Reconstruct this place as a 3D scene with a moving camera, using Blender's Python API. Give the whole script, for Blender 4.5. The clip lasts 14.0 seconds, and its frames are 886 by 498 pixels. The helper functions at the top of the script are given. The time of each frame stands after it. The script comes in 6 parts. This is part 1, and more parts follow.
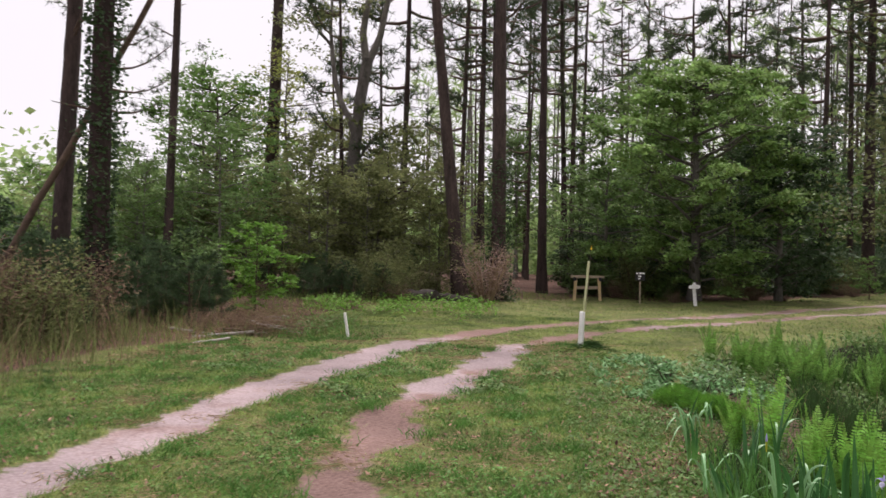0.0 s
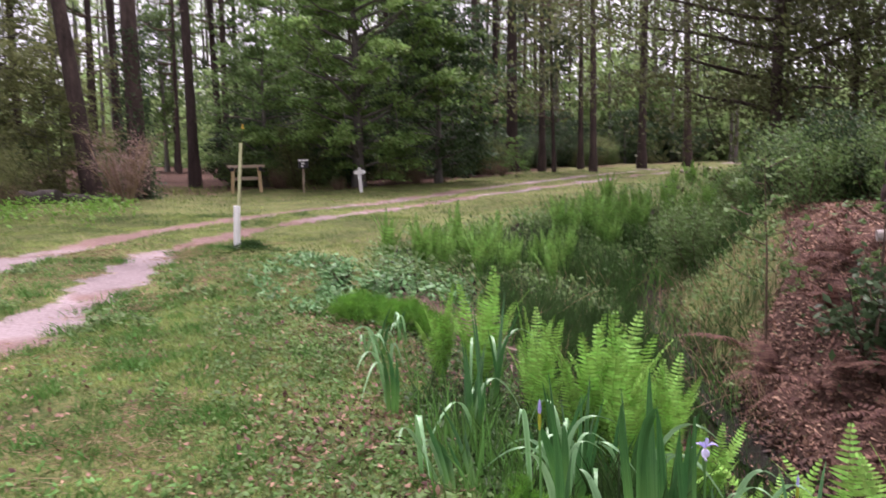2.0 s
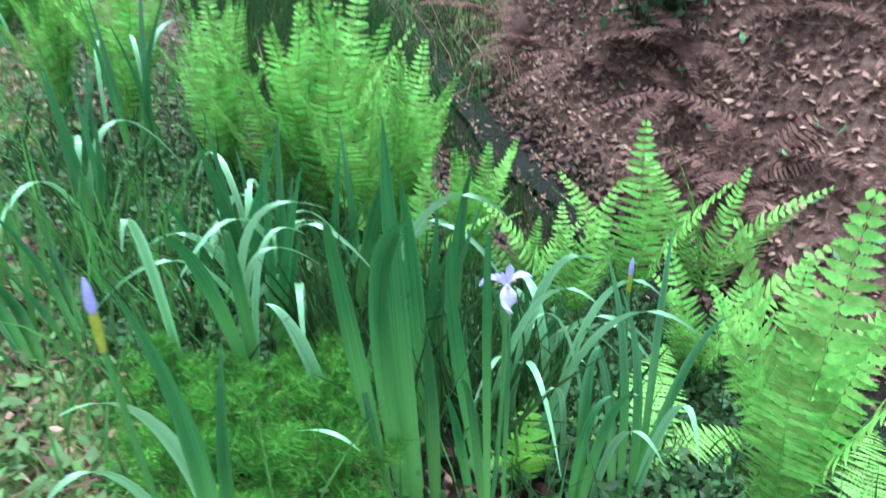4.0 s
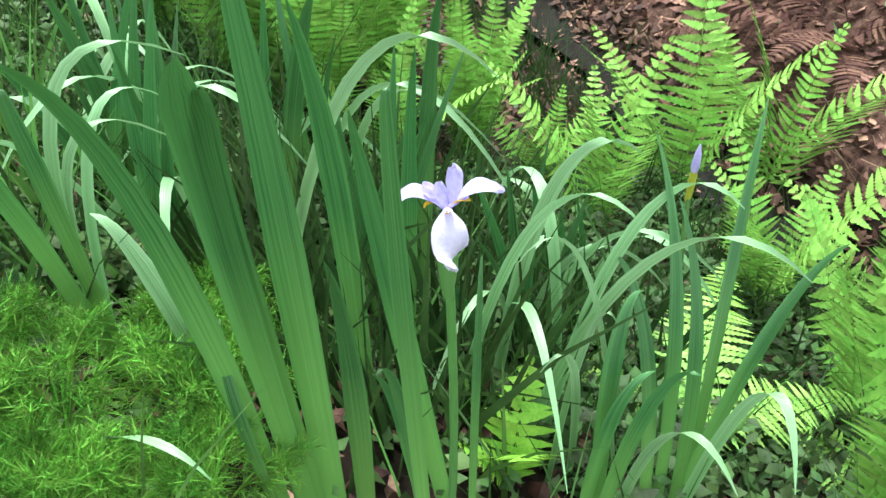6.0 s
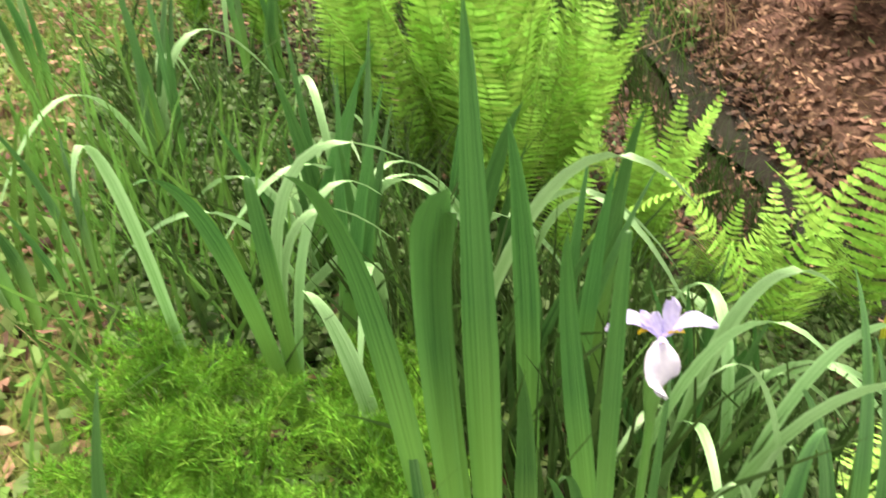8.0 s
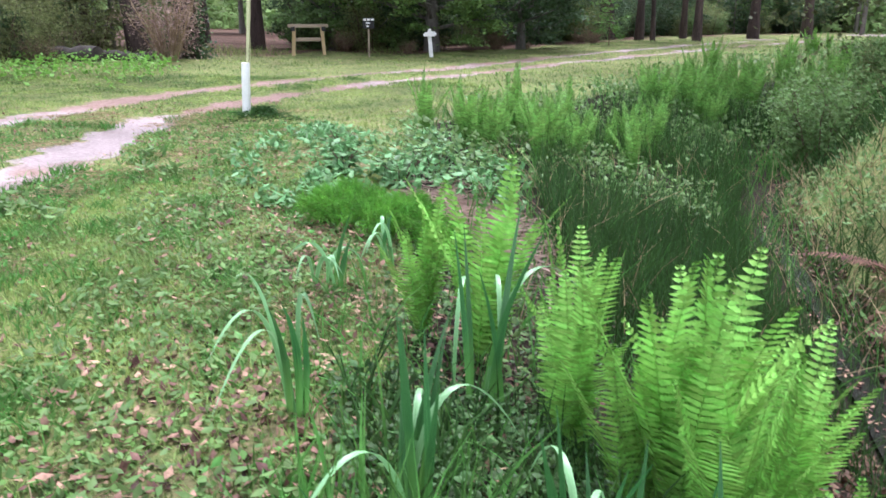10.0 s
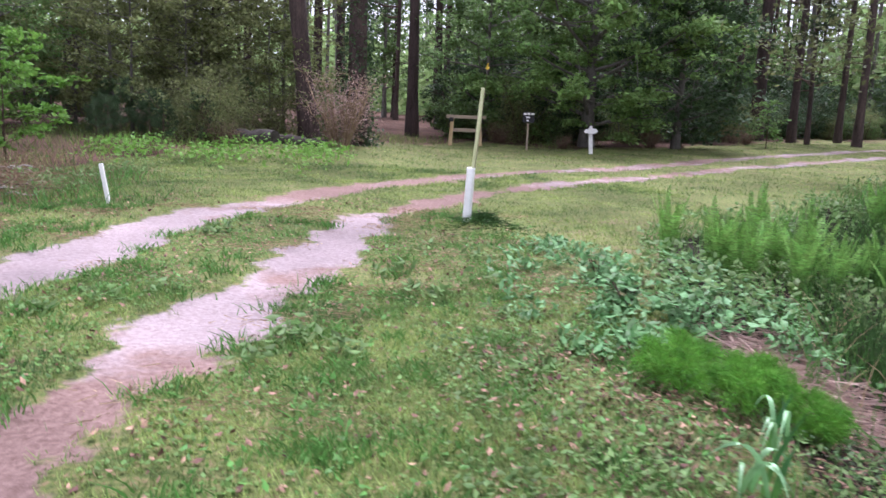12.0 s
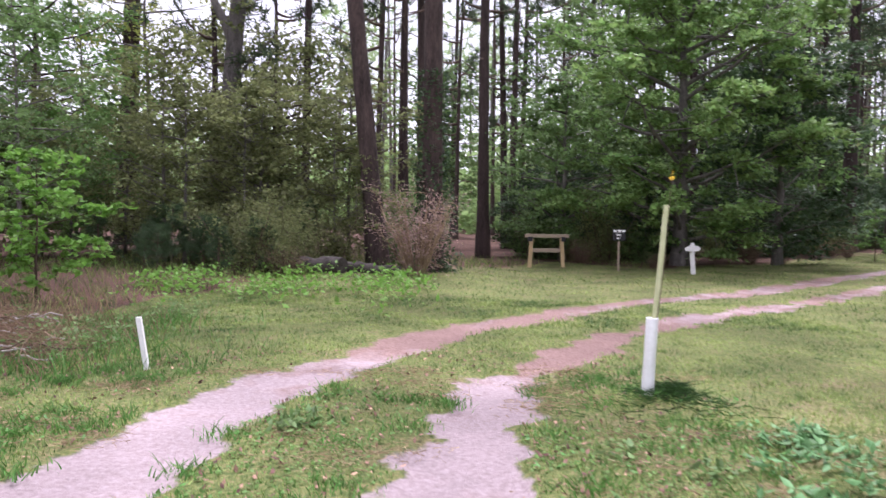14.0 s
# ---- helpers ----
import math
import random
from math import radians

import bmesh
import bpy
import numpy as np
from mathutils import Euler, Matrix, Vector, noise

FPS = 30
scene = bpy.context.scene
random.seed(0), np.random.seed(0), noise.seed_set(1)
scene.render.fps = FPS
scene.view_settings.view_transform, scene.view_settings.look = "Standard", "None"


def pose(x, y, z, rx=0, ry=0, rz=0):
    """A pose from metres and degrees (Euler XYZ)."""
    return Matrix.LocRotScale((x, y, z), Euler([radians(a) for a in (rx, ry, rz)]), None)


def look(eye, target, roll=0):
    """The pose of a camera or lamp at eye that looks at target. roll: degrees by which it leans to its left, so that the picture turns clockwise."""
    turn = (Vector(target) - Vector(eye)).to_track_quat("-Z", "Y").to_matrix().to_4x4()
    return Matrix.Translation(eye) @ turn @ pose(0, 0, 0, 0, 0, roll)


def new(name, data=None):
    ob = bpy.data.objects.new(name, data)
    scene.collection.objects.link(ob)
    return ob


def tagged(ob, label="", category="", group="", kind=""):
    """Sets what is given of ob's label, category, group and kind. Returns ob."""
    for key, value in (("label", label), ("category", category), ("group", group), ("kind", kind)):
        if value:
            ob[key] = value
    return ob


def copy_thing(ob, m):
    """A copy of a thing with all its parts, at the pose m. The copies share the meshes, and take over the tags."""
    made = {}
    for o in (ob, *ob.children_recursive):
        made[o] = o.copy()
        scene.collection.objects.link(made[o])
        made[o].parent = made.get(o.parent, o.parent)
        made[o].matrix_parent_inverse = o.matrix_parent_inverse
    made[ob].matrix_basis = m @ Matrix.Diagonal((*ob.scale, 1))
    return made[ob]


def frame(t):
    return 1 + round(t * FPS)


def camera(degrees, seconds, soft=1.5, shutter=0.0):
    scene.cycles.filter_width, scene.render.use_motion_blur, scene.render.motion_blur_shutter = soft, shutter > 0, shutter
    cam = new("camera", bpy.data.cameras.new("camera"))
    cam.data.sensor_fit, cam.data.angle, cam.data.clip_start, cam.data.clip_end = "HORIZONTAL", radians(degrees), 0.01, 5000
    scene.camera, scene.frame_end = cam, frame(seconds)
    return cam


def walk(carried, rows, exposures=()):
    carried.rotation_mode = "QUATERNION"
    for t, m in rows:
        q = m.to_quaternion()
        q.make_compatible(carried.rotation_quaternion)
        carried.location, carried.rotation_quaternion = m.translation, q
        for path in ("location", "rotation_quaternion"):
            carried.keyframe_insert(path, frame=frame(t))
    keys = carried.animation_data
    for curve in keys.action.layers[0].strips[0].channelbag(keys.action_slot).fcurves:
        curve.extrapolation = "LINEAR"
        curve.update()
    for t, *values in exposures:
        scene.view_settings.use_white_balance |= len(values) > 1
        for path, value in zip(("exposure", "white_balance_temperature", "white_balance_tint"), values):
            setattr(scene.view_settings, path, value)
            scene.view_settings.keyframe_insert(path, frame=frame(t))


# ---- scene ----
cam = camera(58.2, 14.0, 1.5, 0.3)
PATH = [
    (0, (0.084, -0.611, 1.586), (-0.106, 1.38, 1.599), 1.1),
    (0.5, (0.117, 0.01, 1.552), (0.065, 2.009, 1.547), 0.5),
    (1, (0.17, 0.654, 1.523), (0.386, 2.642, 1.476), -0.1),
    (1.5, (0.284, 1.177, 1.483), (0.732, 3.123, 1.373), -0.5),
    (2, (0.399, 1.648, 1.437), (1.024, 3.53, 1.181), -0.8),
    (2.5, (0.548, 2.074, 1.41), (1.345, 3.86, 0.992), -1.2),
    (3, (0.803, 2.415, 1.345), (1.728, 4.09, 0.761), -0.7),
    (3.5, (1.067, 2.774, 1.235), (2.109, 4.291, 0.452), -0.9),
    (4, (1.291, 3.007, 1.123), (2.341, 4.366, 0.098), 0.0),
    (4.2, (1.38, 3.075, 1.06), (2.401, 4.391, -0.047), 0.0),
    (6.3, (1.754, 3.408, 0.761), (2.606, 4.681, -0.525), -0.9),
    (6.5, (1.76, 3.413, 0.752), (2.59, 4.693, -0.542), -1.1),
    (7, (1.752, 3.409, 0.759), (2.559, 4.713, -0.525), -1.0),
    (7.5, (1.72, 3.395, 0.792), (2.462, 4.79, -0.434), -1.5),
    (8, (1.676, 3.396, 0.833), (2.305, 4.946, -0.264), -2.2),
    (8.5, (1.634, 3.402, 0.872), (2.181, 5.085, -0.061), -2.3),
    (9, (1.608, 3.432, 0.978), (2.079, 5.208, 0.188), -1.4),
    (9.2, (1.59, 3.441, 1.026), (2.04, 5.247, 0.293), -1.3),
    (11.3, (0.758, 3.702, 1.335), (1.041, 5.635, 0.91), 3.2),
    (11.5, (0.602, 3.888, 1.352), (0.845, 5.831, 0.944), 3.3),
    (12, (0.274, 4.294, 1.386), (0.416, 6.254, 1.015), 2.4),
    (12.5, (-0.047, 4.797, 1.405), (0.04, 6.769, 1.083), 0.7),
    (13, (-0.27, 5.478, 1.422), (-0.214, 7.465, 1.198), -0.1),
    (13.5, (-0.389, 6.151, 1.431), (-0.277, 8.143, 1.288), 0.2),
    (14, (-0.48, 6.87, 1.425), (-0.461, 8.868, 1.337), 0.9),
]
EXPOSURES = [(0, 0.08, 6550, 23), (1.8, 0.46, 6350, 35), (2.5, 0.70, 5950, 34), (3, 0.90, 5450, 31), (3.6, 1.07, 5050, 21), (4.2, 1.28, 4900, 4), (6.3, 1.3, 6200, 8), (7.2, 1.36, 6500, 8), (7.8, 1.46, 7900, 11), (8.6, 1.29, 8300, 12), (9.1, 1.15, 6300, 8), (11.3, 1.09, 5450, 33), (12.2, 0.78, 5700, 26), (13, 0.78, 5750, 22), (14, 0.80, 5850, 31)]
walk(cam, [(t, look(eye, target, roll)) for t, eye, target, roll in PATH], EXPOSURES)

# ---- world and light: a bright overcast sky ----
world = bpy.data.worlds.new("world")
scene.world = world
world.use_nodes = True
wn, wl = world.node_tree.nodes, world.node_tree.links
sky = wn.new("ShaderNodeTexSky")
sky.sky_type, sky.sun_disc = "NISHITA", False
sky.sun_elevation, sky.sun_rotation = radians(66), radians(200)
sky.air_density, sky.dust_density, sky.ozone_density = 1.0, 4.0, 1.0
cloud = wn.new("ShaderNodeTexNoise")
cloud.inputs["Scale"].default_value, cloud.inputs["Detail"].default_value = 2.2, 5.0
cloud_ramp = wn.new("ShaderNodeValToRGB")
cloud_ramp.color_ramp.elements[0].color = (11.3, 11.5, 11.5, 1)
cloud_ramp.color_ramp.elements[1].color = (13.5, 13.7, 13.6, 1)
sky_mix = wn.new("ShaderNodeMixRGB")
sky_mix.inputs[0].default_value = 0.88
sky_coord = wn.new("ShaderNodeTexCoord")
wl.new(sky_coord.outputs["Generated"], cloud.inputs["Vector"])
wl.new(cloud.outputs["Fac"], cloud_ramp.inputs[0])
wl.new(sky.outputs[0], sky_mix.inputs[1])
wl.new(cloud_ramp.outputs[0], sky_mix.inputs[2])
wl.new(sky_mix.outputs[0], wn["Background"].inputs["Color"])
wn["Background"].inputs["Strength"].default_value = 0.080

sun = new("sun", bpy.data.lights.new("sun", "SUN"))
sun.data.energy, sun.data.angle, sun.data.color = 4.6, radians(30), (1.0, 0.97, 0.92)
sun.rotation_euler = (radians(24), 0, radians(160))


# ---- materials ----
def ramp_node(nt, stops):
    r = nt.nodes.new("ShaderNodeValToRGB")
    e = r.color_ramp.elements
    while len(e) < len(stops):
        e.new(0.5)
    for el, (p, c) in zip(e, stops):
        el.position, el.color = p, (*c, 1)
    return r


def noise_node(nt, scale, detail=5.0, rough=0.6, vec=None, kind="ShaderNodeTexNoise"):
    n = nt.nodes.new(kind)
    n.inputs["Scale"].default_value = scale
    if kind == "ShaderNodeTexNoise":
        n.inputs["Detail"].default_value, n.inputs["Roughness"].default_value = detail, rough
    if vec:
        nt.links.new(vec, n.inputs["Vector"])
    return n


def material(name, dark, light, scale=6.0, rough=0.8, bump=0.3, bump_scale=40.0, spread=0.0, stretch=(1, 1, 1), spec=0.3):
    """Two-scale mottled surface; spread: shift of value from piece to piece."""
    m = bpy.data.materials.new(name)
    m.use_nodes = True
    nt = m.node_tree
    bsdf = nt.nodes["Principled BSDF"]
    bsdf.inputs["Roughness"].default_value = rough
    bsdf.inputs["Specular IOR Level"].default_value = spec
    co = nt.nodes.new("ShaderNodeTexCoord")
    mp = nt.nodes.new("ShaderNodeMapping")
    mp.inputs["Scale"].default_value = stretch
    nt.links.new(co.outputs["Object"], mp.inputs["Vector"])
    n1 = noise_node(nt, scale, 6, 0.62, mp.outputs[0])
    n2 = noise_node(nt, scale * 7.3, 3, 0.6, mp.outputs[0])
    mixn = nt.nodes.new("ShaderNodeMath")
    mixn.operation = "MULTIPLY_ADD"
    nt.links.new(n2.outputs["Fac"], mixn.inputs[0])
    mixn.inputs[1].default_value = 0.45
    half = nt.nodes.new("ShaderNodeMath")
    half.operation = "MULTIPLY"
    half.inputs[1].default_value = 0.6
    nt.links.new(n1.outputs["Fac"], half.inputs[0])
    nt.links.new(half.outputs[0], mixn.inputs[2])
    r = ramp_node(nt, [(0.36, dark), (0.68, light)])
    nt.links.new(mixn.outputs[0], r.inputs[0])
    colour = r.outputs[0]
    if spread:
        info = nt.nodes.new("ShaderNodeObjectInfo")
        geo = nt.nodes.new("ShaderNodeNewGeometry")
        add = nt.nodes.new("ShaderNodeMath")
        add.operation = "ADD"
        nt.links.new(info.outputs["Random"], add.inputs[0])
        nt.links.new(geo.outputs["Random Per Island"], add.inputs[1])
        fr = nt.nodes.new("ShaderNodeMath")
        fr.operation = "FRACT"
        nt.links.new(add.outputs[0], fr.inputs[0])
        mr = nt.nodes.new("ShaderNodeMapRange")
        mr.inputs["To Min"].default_value, mr.inputs["To Max"].default_value = 1 - spread, 1 + spread
        nt.links.new(fr.outputs[0], mr.inputs["Value"])
        hsv = nt.nodes.new("ShaderNodeHueSaturation")
        nt.links.new(colour, hsv.inputs["Color"])
        nt.links.new(mr.outputs[0], hsv.inputs["Value"])
        hr = nt.nodes.new("ShaderNodeMapRange")
        hr.inputs["To Min"].default_value, hr.inputs["To Max"].default_value = 0.5 - spread * 0.03, 0.5 + spread * 0.03
        nt.links.new(fr.outputs[0], hr.inputs["Value"])
        nt.links.new(hr.outputs[0], hsv.inputs["Hue"])
        colour = hsv.outputs[0]
    nt.links.new(colour, bsdf.inputs["Base Color"])
    if bump:
        bn = noise_node(nt, bump_scale, 5, 0.65, mp.outputs[0])
        b = nt.nodes.new("ShaderNodeBump")
        b.inputs["Strength"].default_value, b.inputs["Distance"].default_value = bump, 0.02
        nt.links.new(bn.outputs["Fac"], b.inputs["Height"])
        nt.links.new(b.outputs[0], bsdf.inputs["Normal"])
    return m


def leaf_material(name, dark, light, scale=3.0, rough=0.5, spread=0.3, thin=0.3, stretch=(1, 1, 1), spec=0.16):
    """Foliage: lets part of the light through."""
    m = material(name, dark, light, scale, rough, 0.15, 60, spread, stretch, spec)
    nt = m.node_tree
    bsdf, out = nt.nodes["Principled BSDF"], nt.nodes["Material Output"]
    src = bsdf.inputs["Base Color"].links[0].from_socket
    tr = nt.nodes.new("ShaderNodeBsdfTranslucent")
    mx = nt.nodes.new("ShaderNodeMixShader")
    mx.inputs[0].default_value = thin
    nt.links.new(src, tr.inputs["Color"])
    nt.links.new(bsdf.outputs[0], mx.inputs[1])
    nt.links.new(tr.outputs[0], mx.inputs[2])
    nt.links.new(mx.outputs[0], out.inputs["Surface"])
    return m


M_BARK = material("pine bark", (0.014, 0.010, 0.009), (0.088, 0.060, 0.053), 5, 0.9, 1.0, 14, 0.2, (1, 1, 0.22))
M_BARK_GREY = material("grey bark", (0.05, 0.045, 0.04), (0.20, 0.18, 0.16), 6, 0.9, 0.7, 18, 0.2, (1, 1, 0.3))
M_TWIG = material("twig", (0.05, 0.035, 0.025), (0.16, 0.11, 0.08), 9, 0.9, 0.3, 40, 0.2)
M_NEEDLE = leaf_material("pine needles", (0.03, 0.05, 0.025), (0.08, 0.115, 0.05), 2, 0.6, 0.35, 0.3)
M_OAK = leaf_material("dull olive leaves", (0.09, 0.115, 0.042), (0.26, 0.285, 0.115), 1.5, 0.6, 0.35, 0.5)
M_DULL = leaf_material("dull brownish olive leaves", (0.05, 0.065, 0.026), (0.165, 0.18, 0.075), 1.5, 0.6, 0.35, 0.4)
M_DARK = leaf_material("dark evergreen leaves", (0.03, 0.06, 0.026), (0.08, 0.13, 0.055), 2, 0.45, 0.35, 0.3)
M_MAPLE = leaf_material("fresh green leaves", (0.085, 0.17, 0.04), (0.19, 0.32, 0.09), 2, 0.5, 0.3, 0.45)
M_YOUNG = leaf_material("bright young leaves", (0.10, 0.22, 0.03), (0.22, 0.42, 0.08), 3, 0.45, 0.25, 0.4)
M_HOLLY = leaf_material("mid green leaves", (0.08, 0.145, 0.047), (0.185, 0.285, 0.095), 2, 0.5, 0.35, 0.42)
M_CANOPY = leaf_material("layered green leaves", (0.075, 0.15, 0.04), (0.27, 0.41, 0.125), 0.8, 0.5, 0.4, 0.42)
M_YELLOWISH = leaf_material("yellowish spring leaves", (0.17, 0.21, 0.04), (0.33, 0.37, 0.10), 2, 0.5, 0.3, 0.5)
# distance haze and sun on far foliage are mixed into this pale green
M_HAZE = leaf_material("far leaves in haze-paled green", (0.17, 0.26, 0.09), (0.36, 0.48, 0.20), 0.6, 0.7, 0.35, 0.5)
M_DRY = leaf_material("dry brown stems", (0.12, 0.078, 0.048), (0.30, 0.205, 0.14), 3, 0.8, 0.3, 0.2)
M_DRY_PINK = leaf_material("dead pinkish foliage", (0.26, 0.17, 0.14), (0.48, 0.35, 0.30), 3, 0.8, 0.3, 0.3)
M_STRAW = leaf_material("pale dead grass", (0.22, 0.15, 0.09), (0.46, 0.35, 0.22), 3, 0.8, 0.3, 0.3)
M_GRASS = leaf_material("lawn grass", (0.045, 0.105, 0.026), (0.27, 0.345, 0.098), 0.9, 0.55, 0.35, 0.35)
for el, pos in zip(next(n for n in M_GRASS.node_tree.nodes if n.type == "VALTORGB").color_ramp.elements, (0.44, 0.61)):
    el.position = pos
M_BLADE = leaf_material("fresh grass blades", (0.045, 0.125, 0.025), (0.13, 0.29, 0.065), 3, 0.45, 0.35, 0.25)
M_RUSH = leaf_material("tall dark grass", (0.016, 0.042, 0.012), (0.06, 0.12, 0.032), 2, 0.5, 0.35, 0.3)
M_FERN = leaf_material("fern fronds", (0.10, 0.255, 0.035), (0.33, 0.60, 0.125), 5, 0.5, 0.36, 0.22)
M_FERN_DEEP = leaf_material("deep green fern fronds", (0.07, 0.18, 0.033), (0.27, 0.48, 0.11), 5, 0.5, 0.4, 0.25)
M_SWORD = leaf_material("yellow green fronds", (0.13, 0.34, 0.03), (0.29, 0.55, 0.075), 8, 0.45, 0.2, 0.25)
M_DEAD = leaf_material("dead bracken", (0.05, 0.024, 0.018), (0.17, 0.088, 0.066), 5, 0.8, 0.5, 0.15)


def blade_material(name, dark, light, base, thin, rough=0.36):
    """Sword leaf: fine lengthwise veins, a darker middle, yellower at the foot."""
    m = leaf_material(name, dark, light, 6, rough, 0.18, thin, (1, 1, 1), 0.35)
    nt = m.node_tree
    at = nt.nodes.new("ShaderNodeAttribute")
    at.attribute_name = "leaf"
    info = nt.nodes.new("ShaderNodeObjectInfo")
    mp = nt.nodes.new("ShaderNodeMapping")
    mp.inputs["Scale"].default_value = (5.0, 0.8, 1.0)
    nt.links.new(at.outputs["Vector"], mp.inputs["Vector"])
    shift = nt.nodes.new("ShaderNodeCombineXYZ")
    far = nt.nodes.new("ShaderNodeMath")
    far.operation = "MULTIPLY"
    far.inputs[1].default_value = 90.0
    nt.links.new(info.outputs["Random"], far.inputs[0])
    nt.links.new(far.outputs[0], shift.inputs[2])
    nt.links.new(shift.outputs[0], mp.inputs["Location"])
    vein = noise_node(nt, 1.6, 5, 0.62, mp.outputs[0])
    vr = ramp_node(nt, [(0.36, dark), (0.64, light)])
    nt.links.new(vein.outputs["Fac"], vr.inputs[0])
    split = nt.nodes.new("ShaderNodeSeparateXYZ")
    nt.links.new(at.outputs["Vector"], split.inputs[0])
    foot = nt.nodes.new("ShaderNodeMapRange")
    foot.inputs["From Min"].default_value, foot.inputs["From Max"].default_value = 0.5, 0.0
    foot.inputs["To Max"].default_value = 0.85
    nt.links.new(split.outputs[1], foot.inputs["Value"])
    mx = nt.nodes.new("ShaderNodeMixRGB")
    mx.inputs[2].default_value = (*base, 1)
    nt.links.new(foot.outputs[0], mx.inputs[0])
    nt.links.new(vr.outputs[0], mx.inputs[1])
    hsv = next(n for n in nt.nodes if n.type == "HUE_SAT")
    nt.links.new(mx.outputs[0], hsv.inputs["Color"])
    bump = next(n for n in nt.nodes if n.type == "BUMP")
    bump.inputs["Distance"].default_value = 0.003
    nt.links.new(vein.outputs["Fac"], bump.inputs["Height"])
    rim = nt.nodes.new("ShaderNodeMath")
    rim.operation = "ABSOLUTE"
    nt.links.new(split.outputs[0], rim.inputs[0])
    margin = nt.nodes.new("ShaderNodeMapRange")
    margin.inputs["From Min"].default_value, margin.inputs["From Max"].default_value = 0.45, 1.0
    margin.inputs["To Max"].default_value = 0.35
    nt.links.new(rim.outputs[0], margin.inputs["Value"])
    pale = nt.nodes.new("ShaderNodeMixRGB")
    pale.inputs[2].default_value = (*[min(1, 1.25 * c) for c in light], 1)
    nt.links.new(margin.outputs[0], pale.inputs[0])
    nt.links.new(mx.outputs[0], pale.inputs[1])
    nt.links.new(pale.outputs[0], hsv.inputs["Color"])
    return m


M_IRIS = blade_material("iris blades", (0.016, 0.078, 0.02), (0.064, 0.185, 0.052), (0.20, 0.44, 0.09), 0.14)
# lighter iris green: light from above on bent blades, put into the colour
M_IRIS_PALE = blade_material("bent blades coloured as lit", (0.13, 0.29, 0.11), (0.27, 0.47, 0.24), (0.10, 0.26, 0.06), 0.22)
M_FENNEL = leaf_material("feathery green", (0.030, 0.12, 0.014), (0.20, 0.44, 0.055), 9, 0.5, 0.55, 0.12)
# leaf green darkened to hold the shade deep between the plants
M_UNDER_SHADE = leaf_material("small leaves with shade in their green", (0.018, 0.045, 0.013), (0.075, 0.14, 0.04), 3, 0.5, 0.5, 0.2)
M_HYDR = leaf_material("bluish green leaves", (0.06, 0.155, 0.05), (0.18, 0.33, 0.135), 5, 0.45, 0.35, 0.3)
M_LITTER = leaf_material("fallen leaves", (0.06, 0.03, 0.022), (0.37, 0.215, 0.16), 6, 0.75, 0.65, 0.12)
# darker litter copy: damp by the water, painted shade under the irises
M_WET_SHADED = leaf_material("damp and shade-dark fallen leaves", (0.025, 0.013, 0.009), (0.14, 0.075, 0.05), 6, 0.6, 0.6, 0.1)
M_PETAL = leaf_material("lavender petals", (0.36, 0.32, 0.68), (0.60, 0.57, 0.82), 30, 0.5, 0.0, 0.35)
M_PETAL_PALE = leaf_material("whitish petals", (0.44, 0.42, 0.60), (0.58, 0.57, 0.69), 40, 0.5, 0.0, 0.3)
M_PETAL_DEEP = leaf_material("violet petals", (0.30, 0.24, 0.68), (0.52, 0.48, 0.84), 30, 0.5, 0.0, 0.3)
M_YELLOW_GREEN = leaf_material("yellow green sheath", (0.30, 0.36, 0.03), (0.55, 0.55, 0.08), 30, 0.5, 0.0, 0.3)
M_YELLOW = leaf_material("yellow", (0.55, 0.36, 0.02), (0.80, 0.58, 0.05), 30, 0.5, 0.0, 0.2)
M_RED = material("red specks", (0.45, 0.06, 0.03), (0.6, 0.12, 0.05), 20, 0.6, 0)
M_WOOD = material("weathered yellow timber", (0.42, 0.30, 0.15), (0.62, 0.47, 0.26), 8, 0.75, 0.4, 60, 0.1, (1, 1, 0.15))
M_WOOD_DARK = material("grey timber", (0.22, 0.17, 0.12), (0.40, 0.32, 0.24), 8, 0.8, 0.4, 60, 0.1, (0.2, 1, 1))
M_STAKE = material("pale green bamboo stake", (0.44, 0.46, 0.24), (0.62, 0.63, 0.38), 10, 0.6, 0.2, 60, 0, (1, 1, 0.2))
M_WHITE = material("white plastic", (0.70, 0.70, 0.68), (0.84, 0.84, 0.83), 5, 0.45, 0.08, 30)
M_PAINT = material("white paint", (0.68, 0.67, 0.65), (0.84, 0.83, 0.82), 9, 0.6, 0.15, 50)
M_BLACK = material("black paint", (0.012, 0.012, 0.013), (0.03, 0.03, 0.032), 9, 0.6, 0.1, 50)
M_CHAR = material("old dark log", (0.03, 0.025, 0.022), (0.10, 0.085, 0.075), 8, 0.9, 0.8, 25)
M_LOG = material("grey bare log", (0.22, 0.19, 0.17), (0.44, 0.40, 0.37), 8, 0.85, 0.5, 30, 0, (0.2, 1, 1))


